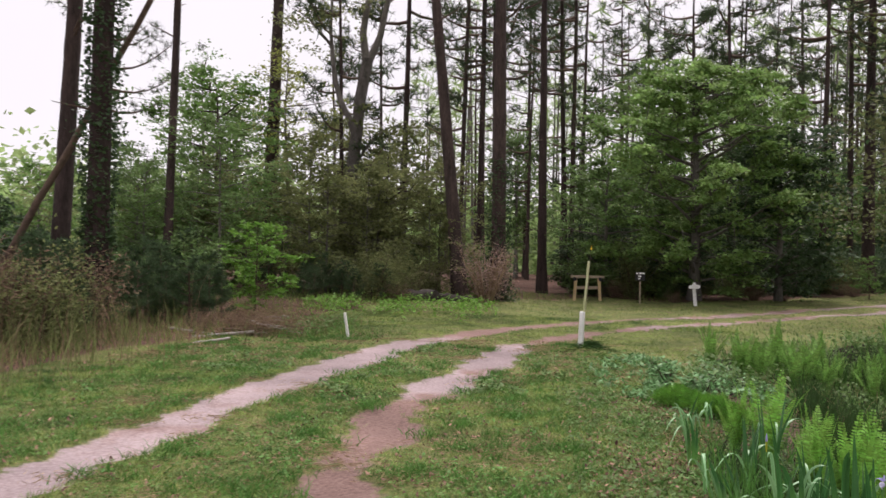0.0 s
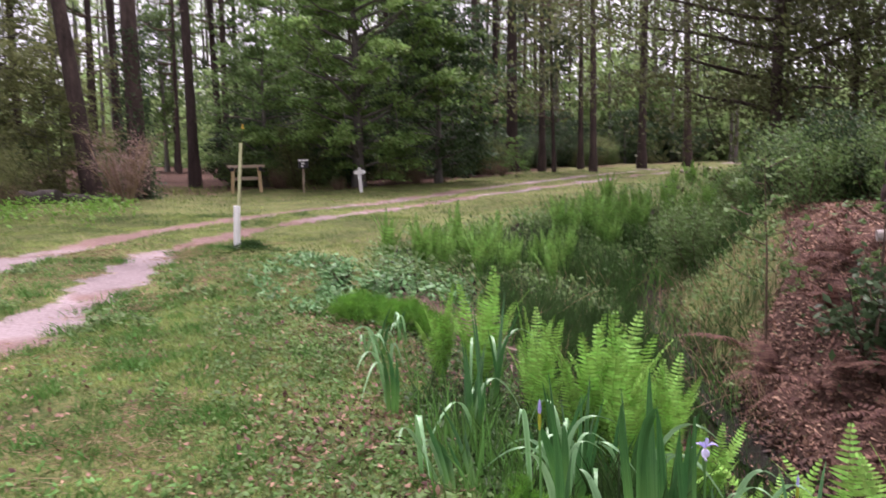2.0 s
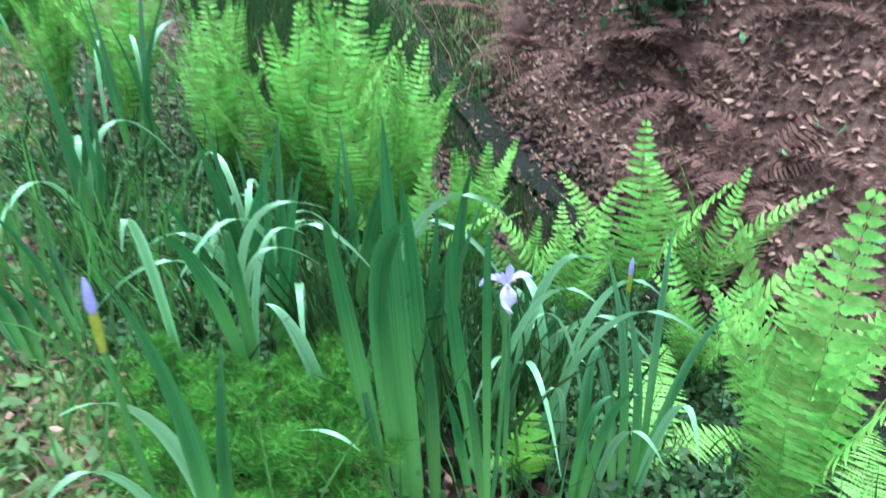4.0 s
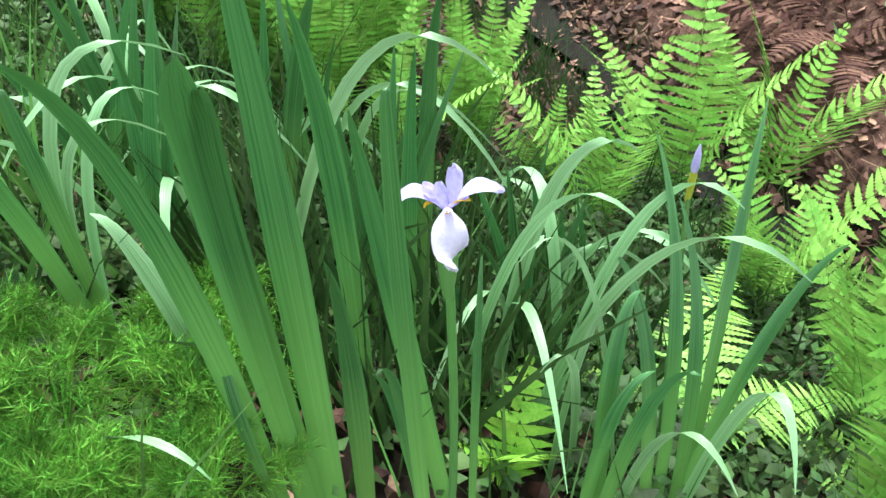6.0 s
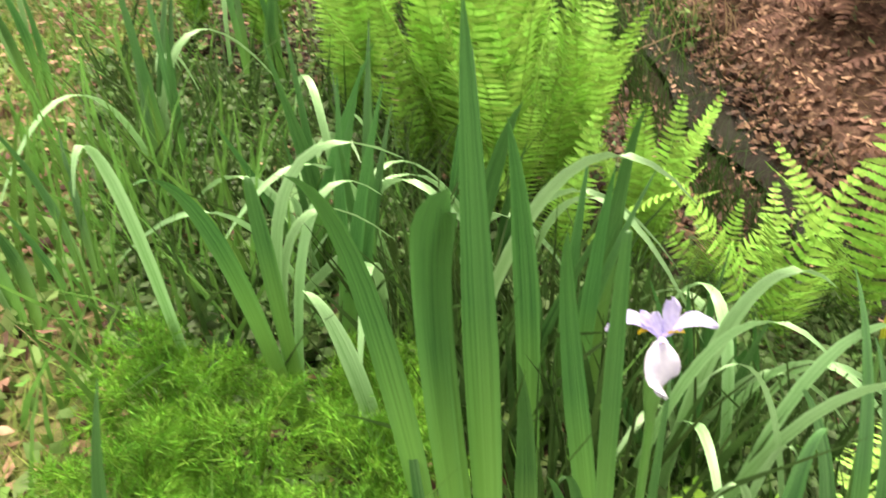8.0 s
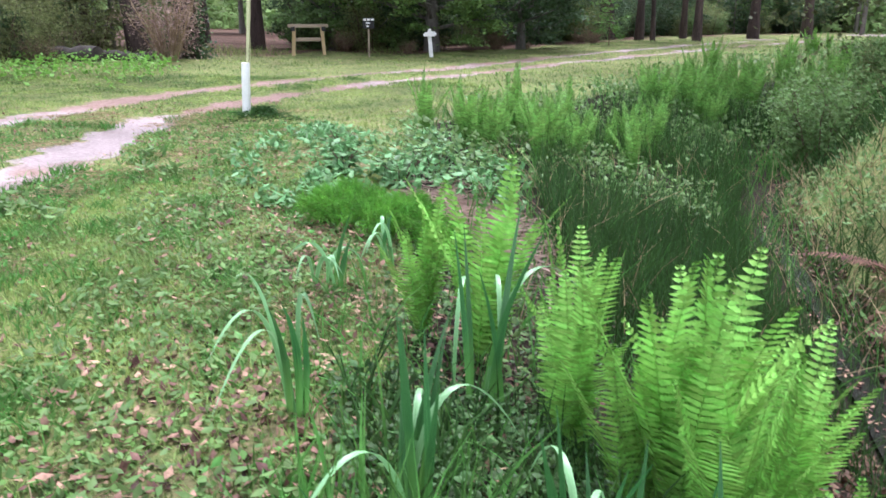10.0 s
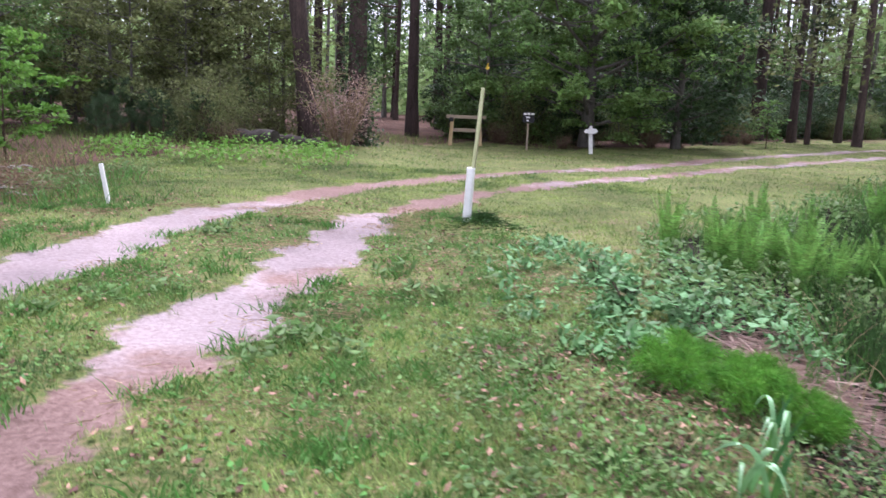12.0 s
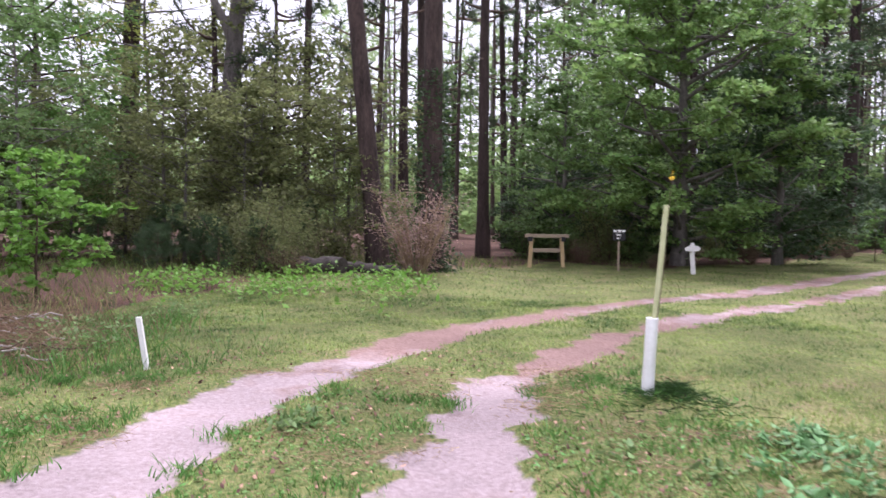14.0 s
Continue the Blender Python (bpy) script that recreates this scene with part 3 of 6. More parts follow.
def pine(name, rng, tall, girth, lean, crown_from, tufts=420, dead=5, single=True, plates=False):
    """A loblolly-like pine: bare bole, dead snags, limbs and needle tufts aloft."""
    e = thing(name, (0, 0, 0), "tall pine with bare dark bark and a high thin crown", "tree")
    tr = Soup()
    k = np.linspace(0, 1, 14)
    wob = np.cumsum(rng.normal(0, 0.035, (14, 2)), axis=0) * np.array([1, 1]) * tall / 25
    pts = np.stack([lean[0] * tall * k + wob[:, 0] * k, lean[1] * tall * k + wob[:, 1] * k, tall * k - 0.15], -1)
    rad = girth / 2 * (1 - 0.78 * k) * (1 + 0.35 * np.exp(-k * tall / 0.5))
    kk = np.linspace(0, 1, 60)
    fine_pts = np.stack([np.interp(kk, k, pts[:, i]) for i in range(3)], -1)
    fine_rad = np.interp(kk, k, rad) * (1 + rng.normal(0, 0.025, 60))
    if plates:
        bark_plates(tr, fine_pts, fine_rad, rng)
    tube(tr, fine_pts, fine_rad * (0.96 if plates else 1), 12)
    made, nd = [], Soup()
    tips = []
    nl = 16
    for i in range(nl):
        h = crown_from + (1 - crown_from) * (i + rng.uniform(0, 1)) / nl
        b = np.array([np.interp(h, k, pts[:, j]) for j in range(3)])
        a, ln = rng.uniform(0, 6.28), tall * 0.13 * (1.25 - 0.75 * (h - crown_from) / (1 - crown_from)) * rng.uniform(0.6, 1.2)
        q = np.linspace(0, 1, 6)[:, None]
        p = b + q * ln * np.array([np.cos(a), np.sin(a), 0.12]) + np.concatenate([np.zeros((6, 2)), 0.22 * ln * q ** 2 - 0.1 * ln * np.sin(q * 3.1)], 1)
        made.append((p, np.linspace(0.075, 0.014, 6) * tall / 20))
        m = tufts // nl
        heads = np.concatenate([p[3:], p[3:] + rng.normal(0, ln * 0.22, (3, 3)) * np.array([1, 1, 0.25])])
        pos = heads[rng.randint(0, 6, m)] + rng.normal(0, 0.30, (m, 3)) * np.array([1, 1, 0.4]) * tall / 22
        tips.append(pos)
    for i in range(dead):
        h = rng.uniform(0.15, crown_from)
        b = np.array([np.interp(h, k, pts[:, j]) for j in range(3)])
        a, ln = rng.uniform(0, 6.28), rng.uniform(0.4, 1.8)
        q = np.linspace(0, 1, 4)[:, None]
        made.append((b + q * ln * np.array([np.cos(a), np.sin(a), rng.uniform(-0.2, 0.5)]), np.linspace(0.03, 0.006, 4)))
    needles(nd, np.concatenate(tips), 0.40, rng, 12, 0.055)
    part("trunk", tr, M_BARK, e)
    branches(e, made, M_TWIG, single)
    part("crown", nd, M_NEEDLE, e, "thin dark green needle tufts")
    return e


def broadleaf(name, rng, tall, girth, spread, crown_from, mat, bark, label, n_leaf=5200, size=0.16, limbs=14, fork=False, clump=0.55, category="tree", single=False, sprays=2.2):
    """A leafy tree: tapered trunk, branching limbs and clumps of small leaves."""
    e = thing(name, (0, 0, 0), label, category)
    tr, lf, made = Soup(), Soup(), []
    k = np.linspace(0, 1, 10)
    bend = np.cumsum(rng.normal(0, 0.05, (10, 2)), axis=0) * tall / 10
    pts = np.stack([bend[:, 0] * k, bend[:, 1] * k, tall * 0.9 * k - 0.1], -1)
    tube(tr, pts, girth / 2 * (1 - 0.85 * k) * (1 + 0.4 * np.exp(-k * 20)), 9)
    cent = []
    for i in range(limbs):
        h = crown_from + (0.97 - crown_from) * (i + rng.uniform(0, 1)) / limbs
        b = np.array([np.interp(h, k, pts[:, j]) for j in range(3)])
        prof = np.sin(np.pi * np.clip((h - crown_from) / (1 - crown_from) * 0.78 + 0.2, 0, 1)) ** 0.7
        a, ln = i * 2.4 + rng.uniform(-0.5, 0.5), spread * prof * rng.uniform(0.7, 1.15)
        rise = rng.uniform(0.05, 0.5)
        q = np.linspace(0, 1, 6)[:, None]
        p = b + q * ln * np.array([np.cos(a), np.sin(a), rise]) + rng.normal(0, 0.04 * ln, (6, 3)) * q
        made.append((p, np.linspace(girth * 0.16, 0.006, 6)))
        for j in range(3):
            s = p[rng.randint(1, 5)]
            d = rng.normal(0, 1, 3) * np.array([1, 1, 0.6])
            t2 = s + unit(d) * ln * rng.uniform(0.25, 0.5)
            made.append((np.stack([s, (s + t2) / 2 + rng.normal(0, 0.05, 3), t2]), [girth * 0.05, girth * 0.035, 0.004]))
            cent.append(t2)
        cent += [p[3], p[4], p[5], p[5]]
    cent = np.array(cent)
    rc = clump * spread * 0.42
    ns = int(len(cent) * sprays)
    sub = cent[rng.randint(0, len(cent), ns)] + unit(rng.normal(size=(ns, 3))) * rc * rng.uniform(0.3, 1, (ns, 1)) * np.array([1, 1, 0.7])
    weight = rng.uniform(0.25, 1.0, ns)
    pick = rng.choice(ns, n_leaf, p=weight / weight.sum())
    along = unit(sub[pick] * np.array([1, 1, 0]) + 1e-3) * (rng.normal(0, rc * 0.32, n_leaf))[:, None]
    pos = sub[pick] + along + rng.normal(0, rc * 0.20, (n_leaf, 3)) * np.array([1, 1, 0.4])
    pos[:, 2] -= 0.35 * np.abs(np.linalg.norm(along, axis=1))
    leaves(lf, pos[pos[:, 2] > 0.05], size, rng, 0.5, 0.55)
    part("trunk", tr, bark, e)
    branches(e, made, bark, single)
    part("crown", lf, mat, e)
    return e


def shrub(name, rng, tall, wide, mat, label, n_leaf=2600, size=0.09, stems=9, droop=0.0, category="shrub", twig=None, aspect=0.5):
    """A many-stemmed bush."""
    e = thing(name, (0, 0, 0), label, category)
    st, lf = Soup(), Soup()
    cent = []
    for i in range(stems):
        a, r = rng.uniform(0, 6.28), wide * 0.5 * rng.uniform(0.2, 1.0)
        top = np.array([np.cos(a) * r, np.sin(a) * r, tall * rng.uniform(0.55, 1.0)])
        q = np.linspace(0, 1, 6)[:, None]
        p = np.array([np.cos(a), np.sin(a), 0]) * 0.08 * wide + q * top + rng.normal(0, 0.03 * tall, (6, 3)) * q
        p[0, 2] = -0.05
        tube(st, p, np.linspace(0.011 * tall + 0.004, 0.003, 6), 5)
        for j in range(5):
            s = p[rng.randint(1, 6)]
            t2 = s + unit(rng.normal(0, 1, 3) * np.array([1, 1, 0.7])) * wide * 0.2
            tube(st, np.stack([s, t2]), [0.006, 0.002], 4)
            cent += [t2, (s + t2) / 2, s]
    cent = np.array(cent)
    pos = cent[rng.randint(0, len(cent), n_leaf)] + rng.normal(0, wide * 0.085, (n_leaf, 3))
    pos[:, 2] = np.abs(pos[:, 2]) + 0.03
    leaves(lf, pos, size, rng, 0.5, aspect, droop)
    part("branchwork", st, twig or M_TWIG, e)["kind"] = "stuff"
    part("foliage", lf, mat, e)
    return e


def needle_bush(rng, tall, wide):
    """A young pine, needled to the ground."""
    e = thing("young_pine", (0, 0, 0), "young bushy pine with long dark needles", "young pine")
    st, nd = Soup(), Soup()
    tube(st, [(0, 0, -0.05), (0.02, 0, tall * 0.5), (0, 0.03, tall * 0.95)], [0.03, 0.02, 0.006], 6)
    cent = []
    for i in range(26):
        h = tall * rng.uniform(0.08, 0.95)
        a, ln = rng.uniform(0, 6.28), wide * 0.5 * (1.1 - 0.75 * h / tall) * rng.uniform(0.7, 1.1)
        b, t = np.array([0, 0, h]), np.array([np.cos(a) * ln, np.sin(a) * ln, h + 0.45 * ln])
        tube(st, np.stack([b, (b + t) / 2 - [0, 0, 0.03], t]), [0.008, 0.006, 0.003], 4)
        cent.append(b + (t - b) * rng.uniform(0.35, 1.05, (9, 1)))
    cent.append(np.array([[0, 0, tall * 0.97]]))
    needles(nd, np.concatenate(cent), 0.19, rng, 16, 0.028)
    part("branchwork", st, M_TWIG, e)["kind"] = "stuff"
    part("foliage", nd, M_DARK, e)
    return e


def drop(ob, x, y, turn=0.0, scale=1.0, sink=0.0):
    """Stands a built thing on the ground."""
    ob.matrix_basis = pose(x, y, float(height(x, y)) - sink, 0, 0, turn) @ Matrix.Scale(scale, 4)
    return ob


def again(ob, x, y, turn=0.0, scale=1.0, sink=0.0):
    c = copy_thing(ob, Matrix())
    return drop(c, x, y, turn, scale, sink)


R = np.random.RandomState
# the large pines that stand out, each with its own girth and lean
drop(tagged(pine("pine_tree", R(11), 23, 0.47, (-0.10, 0.0), 0.55), "tall dark pine leaning a little, by the dry bush"), -1.8, 25.5)
foot_pine = drop(tagged(pine("pine_tree", R(12), 25, 0.50, (-0.008, 0.0), 0.55), "straight tall pine with vines round its foot"), -0.56, 24.9)
drop(tagged(pine("pine_tree", R(13), 30, 0.74, (0.02, 0.0), 0.6), "thick straight pine behind the young trees"), -11.75, 36.0)
vine_pine = drop(tagged(pine("pine_tree", R(14), 20, 0.46, (0.015, 0.0), 0.66), "dark pine with a trunk clad in ivy"), -7.7, 13.4)
drop(tagged(pine("pine_tree", R(15), 21, 0.42, (0.05, 0.0), 0.66), "brown pine leaning beside an ivy-clad one"), -9.8, 15.6)
drop(tagged(pine("pine_tree", R(16), 22, 0.30, (0.03, 0.0), 0.7), "slender pine rising over low trees"), -10.7, 22.9)
drop(tagged(pine("pine_tree", R(17), 23, 0.40, (-0.012, 0.0), 0.55), "straight pine behind the footpath opening"), 1.05, 32.5)
drop(tagged(pine("pine_tree", R(18), 23, 0.38, (0.0, 0.0), 0.6), "straight pine deep in the wood"), -1.8, 37.5)
drop(tagged(pine("pine_tree", R(19), 22, 0.34, (-0.03, 0.0), 0.6), "slender pine deep in the wood"), 2.5, 41.0)
bank_pine = drop(tagged(pine("pine_tree", R(20), 22, 0.49, (0.0, 0.0), 0.66, plates=True), "thick pine with plated reddish bark on the straw-covered bank"), 7.15, 7.45)
drop(tagged(pine("pine_tree", R(21), 26, 0.68, (-0.004, 0.0), 0.5), "stout pine at the edge of the wood"), 18.2, 42.8)
drop(tagged(pine("pine_tree", R(22), 23, 0.50, (0.0, 0.0), 0.6), "pine beside the far bend of the track"), 26.0, 42.0)
drop(tagged(pine("pine_tree", R(23), 23, 0.50, (-0.03, 0.0), 0.6), "pine beside the far bend of the track"), 29.5, 42.5)


def forked_tree(x, y):
    """A tall hardwood whose bole parts into two bare limbs."""
    rg = R(31)
    e = thing("forked_tree", (x, y, float(height(x, y))), "tall forked hardwood with two bare grey limbs and thin olive leaves", "tree")
    st = Soup()
    tube(st, [(0, 0, -0.2), (0.05, 0, 2.5), (0.12, 0, 5.0), (0.35, 0, 7.4), (0.62, 0, 9.0)], [0.33, 0.27, 0.25, 0.23, 0.22], 12)
    part("trunk", st, M_BARK_GREY, e)
    ends = []
    for limb, r0 in (([(0.60, 0, 8.8), (0.40, 0, 10.2), (0.72, 0, 11.6), (0.80, 0, 14.0), (0.3, 0.3, 17.5)], 0.17), ([(0.62, 0, 8.8), (1.15, 0, 10.0), (1.50, 0.1, 12.0), (2.0, 0.2, 14.0), (2.3, 0.4, 17.0)], 0.16), ([(1.35, 0, 11.2), (2.1, 0.1, 11.9), (2.6, 0.2, 13.2)], 0.07), ([(0.2, 0, 6.0), (-0.7, 0.2, 8.2), (-1.0, 0.3, 10.5), (-0.8, 0.5, 13.0)], 0.13), ([(-0.9, 0.3, 9.6), (-1.7, 0.2, 10.6), (-2.4, 0.0, 11.0)], 0.06), ([(0.1, 0, 4.8), (1.2, 0.2, 6.2), (2.1, 0.3, 6.6)], 0.07)):
        s = Soup()
        limb = np.array(limb)
        q = np.linspace(0, 1, 10)
        fine = np.stack([np.interp(q * (len(limb) - 1), np.arange(len(limb)), limb[:, i]) for i in range(3)], -1) + rg.normal(0, 0.03, (10, 3))
        tube(s, fine, r0 * (1 - 0.75 * q), 8)
        part("limb", s, M_BARK_GREY, e)
        ends += list(fine[4:])
    ends = np.array(ends)
    heads = ends[rg.randint(0, len(ends), 60)] + rg.normal(0, 0.8, (60, 3)) * np.array([1, 1, 0.5])
    lf = Soup()
    leaves(lf, heads[rg.randint(0, 60, 3000)] + rg.normal(0, 0.32, (3000, 3)) * np.array([1, 1, 0.4]), 0.16, rg, 0.5, 0.55)
    part("crown", lf, M_OAK, e)
    return e


forked_tree(-6.55, 30.0)

# the broad dark evergreen by the signs
big = drop(broadleaf("broad_tree", R(41), 10.0, 0.45, 4.1, 0.08, M_CANOPY, M_BARK_GREY, "broad dense dark green tree behind the white signpost", 40000, 0.17, 46, clump=0.42, single=True, sprays=1.5), 6.7, 30.2)
drop(broadleaf("broad_tree", R(42), 7.5, 0.3, 3.2, 0.08, M_DARK, M_BARK_GREY, "dense dark evergreen tree in the shade of a taller one", 14000, 0.18, 28), 10.2, 31.6)
drop(broadleaf("broad_tree", R(43), 6.5, 0.25, 2.6, 0.05, M_HOLLY, M_BARK_GREY, "low leafy tree beside the footpath opening", 9000, 0.16, 24), 3.6, 32.5)

# prototypes for the wood
P_PINES = [pine("pine_tree", R(50 + i), t, g, (l, 0.01), c, 400, 9, False) for i, (t, g, l, c) in enumerate([(22, 0.32, 0.01, 0.30), (19, 0.26, -0.02, 0.26), (25, 0.36, 0.0, 0.38), (16, 0.20, 0.03, 0.22)])]
P_BARE = [pine("pine_tree", R(56 + i), t, g, (l, 0.01), 0.5, 300, 9, False) for i, (t, g, l) in enumerate([(24, 0.30, 0.01), (22, 0.24, -0.015)])]
P_OLIVE = [
    broadleaf("understorey_tree", R(60), 8, 0.16, 2.5, 0.12, M_OAK, M_BARK_GREY, "thin understorey tree with dull olive leaves", 4200, 0.17, 24),
    broadleaf("understorey_tree", R(64), 6, 0.14, 2.1, 0.08, M_OAK, M_BARK_GREY, "low twiggy tree with dull olive leaves", 3600, 0.15, 22),
]
P_GREEN = [
    broadleaf("understorey_tree", R(61), 7, 0.15, 2.4, 0.12, M_MAPLE, M_BARK_GREY, "thin understorey tree with fresh green leaves", 4000, 0.18, 22),
    broadleaf("understorey_tree", R(62), 10, 0.20, 2.9, 0.18, M_HOLLY, M_BARK_GREY, "leafy understorey tree with mid green leaves", 5200, 0.19, 26),
]
P_DARK = [broadleaf("understorey_tree", R(63), 4.5, 0.14, 2.0, 0.04, M_DARK, M_BARK_GREY, "dark evergreen understorey tree", 6500, 0.15, 22)]
P_SHRUBS = [
    shrub("shrub", R(70), 1.9, 2.2, M_DARK, "dark evergreen shrub at the wood's edge", 3600, 0.10),
    shrub("shrub", R(71), 1.6, 2.0, M_HOLLY, "mid green shrub at the wood's edge", 3400, 0.09),
    shrub("shrub", R(72), 1.7, 1.9, M_OAK, "thin olive shrub at the wood's edge", 3000, 0.08),
]
P_NEEDLE = [needle_bush(R(74), 2.1, 1.5), needle_bush(R(68), 1.6, 1.5)]
P_BRUSH = [shrub("brush", R(73), 1.3, 1.7, M_DRY, "tangle of dry brown stems and dead leaves", 2000, 0.13, 26, -0.2, aspect=0.1)]


def scatter(protos, rng, n, place, scale=(0.8, 1.25), sink=0.05, group=""):
    """Copies of the prototypes at places that place() accepts."""
    done = 0
    while done < n:
        x, y = place(rng)
        if x is None:
            continue
        p = protos[rng.randint(len(protos))]
        first = p.matrix_basis == Matrix()
        ob = drop(p, x, y, rng.uniform(0, 360), rng.uniform(*scale), sink) if first else again(p, x, y, rng.uniform(0, 360), rng.uniform(*scale), sink)
        if group:
            ob["group"] = group
        done += 1


def in_wood(near, far, left=-34, right=62):
    """A place some way behind the wood's edge, off the footpath."""
    def place(rng):
        x = rng.uniform(left, right)
        y = np.interp(x, WOOD_X, WOOD_Y) + rng.uniform(near, far)
        if -0.9 < x - 0.04 * (y - 27) < 2.3 and y < 38:
            return None, None
        return x, y
    return place


def far_side(rng):
    """Beyond the ditch, behind the straw-covered bank."""
    y = rng.uniform(3, 34)
    x = np.interp(y, PLAN_Y, TOP_X) + rng.uniform(5.5, 26)
    if x > 30 + y * 0.2:
        return None, None
    return x, y


def around(cx, cy, rx, ry):
    def place(rng):
        return cx + rng.uniform(-rx, rx), cy + rng.uniform(-ry, ry)
    return place


scatter(P_PINES, R(1), 20, in_wood(8, 36, -5, 55), (0.8, 1.15), 0.1, "pines of the wood")
scatter(P_BARE, R(9), 22, in_wood(6, 40, -4, 60), (0.8, 1.15), 0.1, "pines of the wood")
scatter(P_PINES, R(18), 6, around(-3.0, 37, 6.5, 7.0), (0.8, 1.05), 0.1, "pines of the wood")
scatter(P_PINES, R(17), 8, in_wood(14, 40, -40, -8), (0.55, 0.8), 0.1, "pines of the wood")
scatter(P_PINES, R(171), 10, around(17, 43, 6, 5), (0.85, 1.15), 0.1, "pines of the wood")
scatter(P_OLIVE, R(2), 8, around(-6.5, 29.5, 5.5, 3.0), (0.6, 1.0), 0.1, "understorey trees")
scatter(P_OLIVE, R(25), 7, around(-4.2, 26.0, 3.0, 1.3), (0.45, 0.75), 0.1, "understorey trees")
scatter(P_OLIVE + P_GREEN[:1], R(26), 12, around(-17, 31, 8.0, 6.0), (0.45, 0.75), 0.1, "understorey trees")
scatter(P_GREEN, R(27), 10, around(-12.5, 24, 4.0, 3.0), (0.45, 0.7), 0.1, "understorey trees")
scatter(P_GREEN, R(22), 22, in_wood(2.5, 16, 11, 60), (0.7, 1.2), 0.1, "understorey trees")
scatter(P_GREEN, R(23), 36, in_wood(9, 30, -2, 60), (0.7, 1.25), 0.1, "understorey trees")
scatter(P_DARK, R(24), 26, in_wood(2.0, 7, -3, 40), (0.5, 1.0), 0.1, "understorey trees")
scatter(P_PINES, R(3), 12, far_side, (0.8, 1.1), 0.1, "pines beyond the ditch")
scatter(P_BARE, R(33), 10, far_side, (0.8, 1.1), 0.1, "pines beyond the ditch")
scatter(P_OLIVE + P_GREEN, R(4), 60, far_side, (0.6, 1.1), 0.1, "trees beyond the ditch")
scatter(P_SHRUBS[:2] + P_NEEDLE, R(51), 22, around(-10.6, 17.2, 3.2, 1.8), (0.7, 1.2), 0.05, "shrubs of the wood's edge")
scatter(P_NEEDLE + P_SHRUBS[2:], R(52), 20, around(-5.6, 24.0, 3.4, 1.5), (0.5, 1.0), 0.05, "shrubs of the wood's edge")
scatter(P_SHRUBS, R(5), 90, in_wood(1.6, 6, -1.5, 34), (0.6, 1.25), 0.05, "shrubs of the wood's edge")
scatter(P_SHRUBS, R(55), 40, in_wood(0.6, 3, 30, 62), (0.9, 1.6), 0.05, "shrubs of the wood's edge")
scatter(P_SHRUBS, R(6), 46, far_side, (0.7, 1.4), 0.05, "shrubs beyond the ditch")
scatter(P_BRUSH, R(8), 20, around(-9.0, 10.2, 1.9, 2.8), (0.8, 1.25), 0.05, "dry brush beside the lawn")
scatter(P_SHRUBS[2:], R(81), 9, around(-9.0, 10.2, 1.9, 2.2), (0.5, 0.9), 0.05, "olive shrubs beside the lawn")
scatter(P_BRUSH, R(10), 4, around(-5.3, 15.0, 0.9, 1.2), (0.2, 0.36), 0.05, "dry brush by the peg")
scatter(P_NEEDLE, R(172), 20, around(-7.6, 16.2, 1.6, 2.4), (0.5, 0.95), 0.05, "low shrubs before the wood")
scatter(P_BRUSH, R(12), 8, in_wood(-0.5, 0.8, -7, 16), (0.3, 0.6), 0.05, "dry brush by the track")
scatter(P_NEEDLE, R(13), 12, around(-8.6, 13.0, 2.0, 1.4), (0.6, 1.0), 0.05, "dark shrubs beside the lawn")

# the bright sapling in front of the wood
drop(broadleaf("sapling", R(75), 2.6, 0.05, 1.0, 0.12, M_YOUNG, M_TWIG, "young sapling with layered bright green leaves", 1900, 0.13, 18, clump=0.45, single=True), -6.5, 18.9)
drop(broadleaf("sapling", R(76), 2.2, 0.04, 0.7, 0.1, M_MAPLE, M_TWIG, "small leafy sapling at the track's edge", 700, 0.11, 12, clump=0.5), 14.6, 34.0)
# the dry bush with pale stems
drybush = drop(shrub("dry_bush", R(77), 1.7, 1.7, M_DRY_PINK, "dead pinkish brown bush with pale bare stems", 3000, 0.09, 40, 0.2, twig=M_STRAW, aspect=0.22), -0.87, 23.5)
# the tree that reaches over the far bank
drop(broadleaf("overhanging_tree", R(78), 9.5, 0.35, 4.8, 0.2, M_DULL, M_BARK, "olive-leaved tree reaching out over the ditch", 40000, 0.13, 28, clump=0.85, single=True), 13.2, 16.4)
drop(broadleaf("overhanging_tree", R(92), 10, 0.3, 4.2, 0.2, M_DULL, M_BARK, "olive-leaved tree behind the far bank", 26000, 0.14, 26, clump=0.8), 19.5, 20.5)
scatter(P_SHRUBS[:2], R(161), 7, around(8.4, 9.6, 0.8, 1.5), (0.35, 0.7), 0.05, "bushes on the far bank")
scatter(P_SHRUBS[1:2], R(162), 9, around(8.9, 12.0, 1.0, 1.8), (0.35, 0.7), 0.05, "bushes on the far bank")
# saplings and bushes on the straw-covered bank
drop(broadleaf("sapling", R(79), 2.1, 0.03, 0.42, 0.25, M_HOLLY, M_TWIG, "thin dark sapling on the far bank", 420, 0.07, 12, clump=0.5), 5.55, 7.6)
drop(shrub("shrub", R(84), 0.75, 0.8, M_DARK, "dark leafy bush on the straw-covered bank", 700, 0.085, 9), 5.1, 5.95)
drop(broadleaf("sapling", R(85), 1.7, 0.03, 0.25, 0.2, M_HOLLY, M_TWIG, "thin dark sapling on the straw-covered bank", 300, 0.07, 10, clump=0.4), 5.2, 6.05)
drop(shrub("shrub", R(86), 0.5, 0.6, M_HYDR, "small leafy bush on the straw-covered bank", 300, 0.08, 7), 5.3, 4.9)
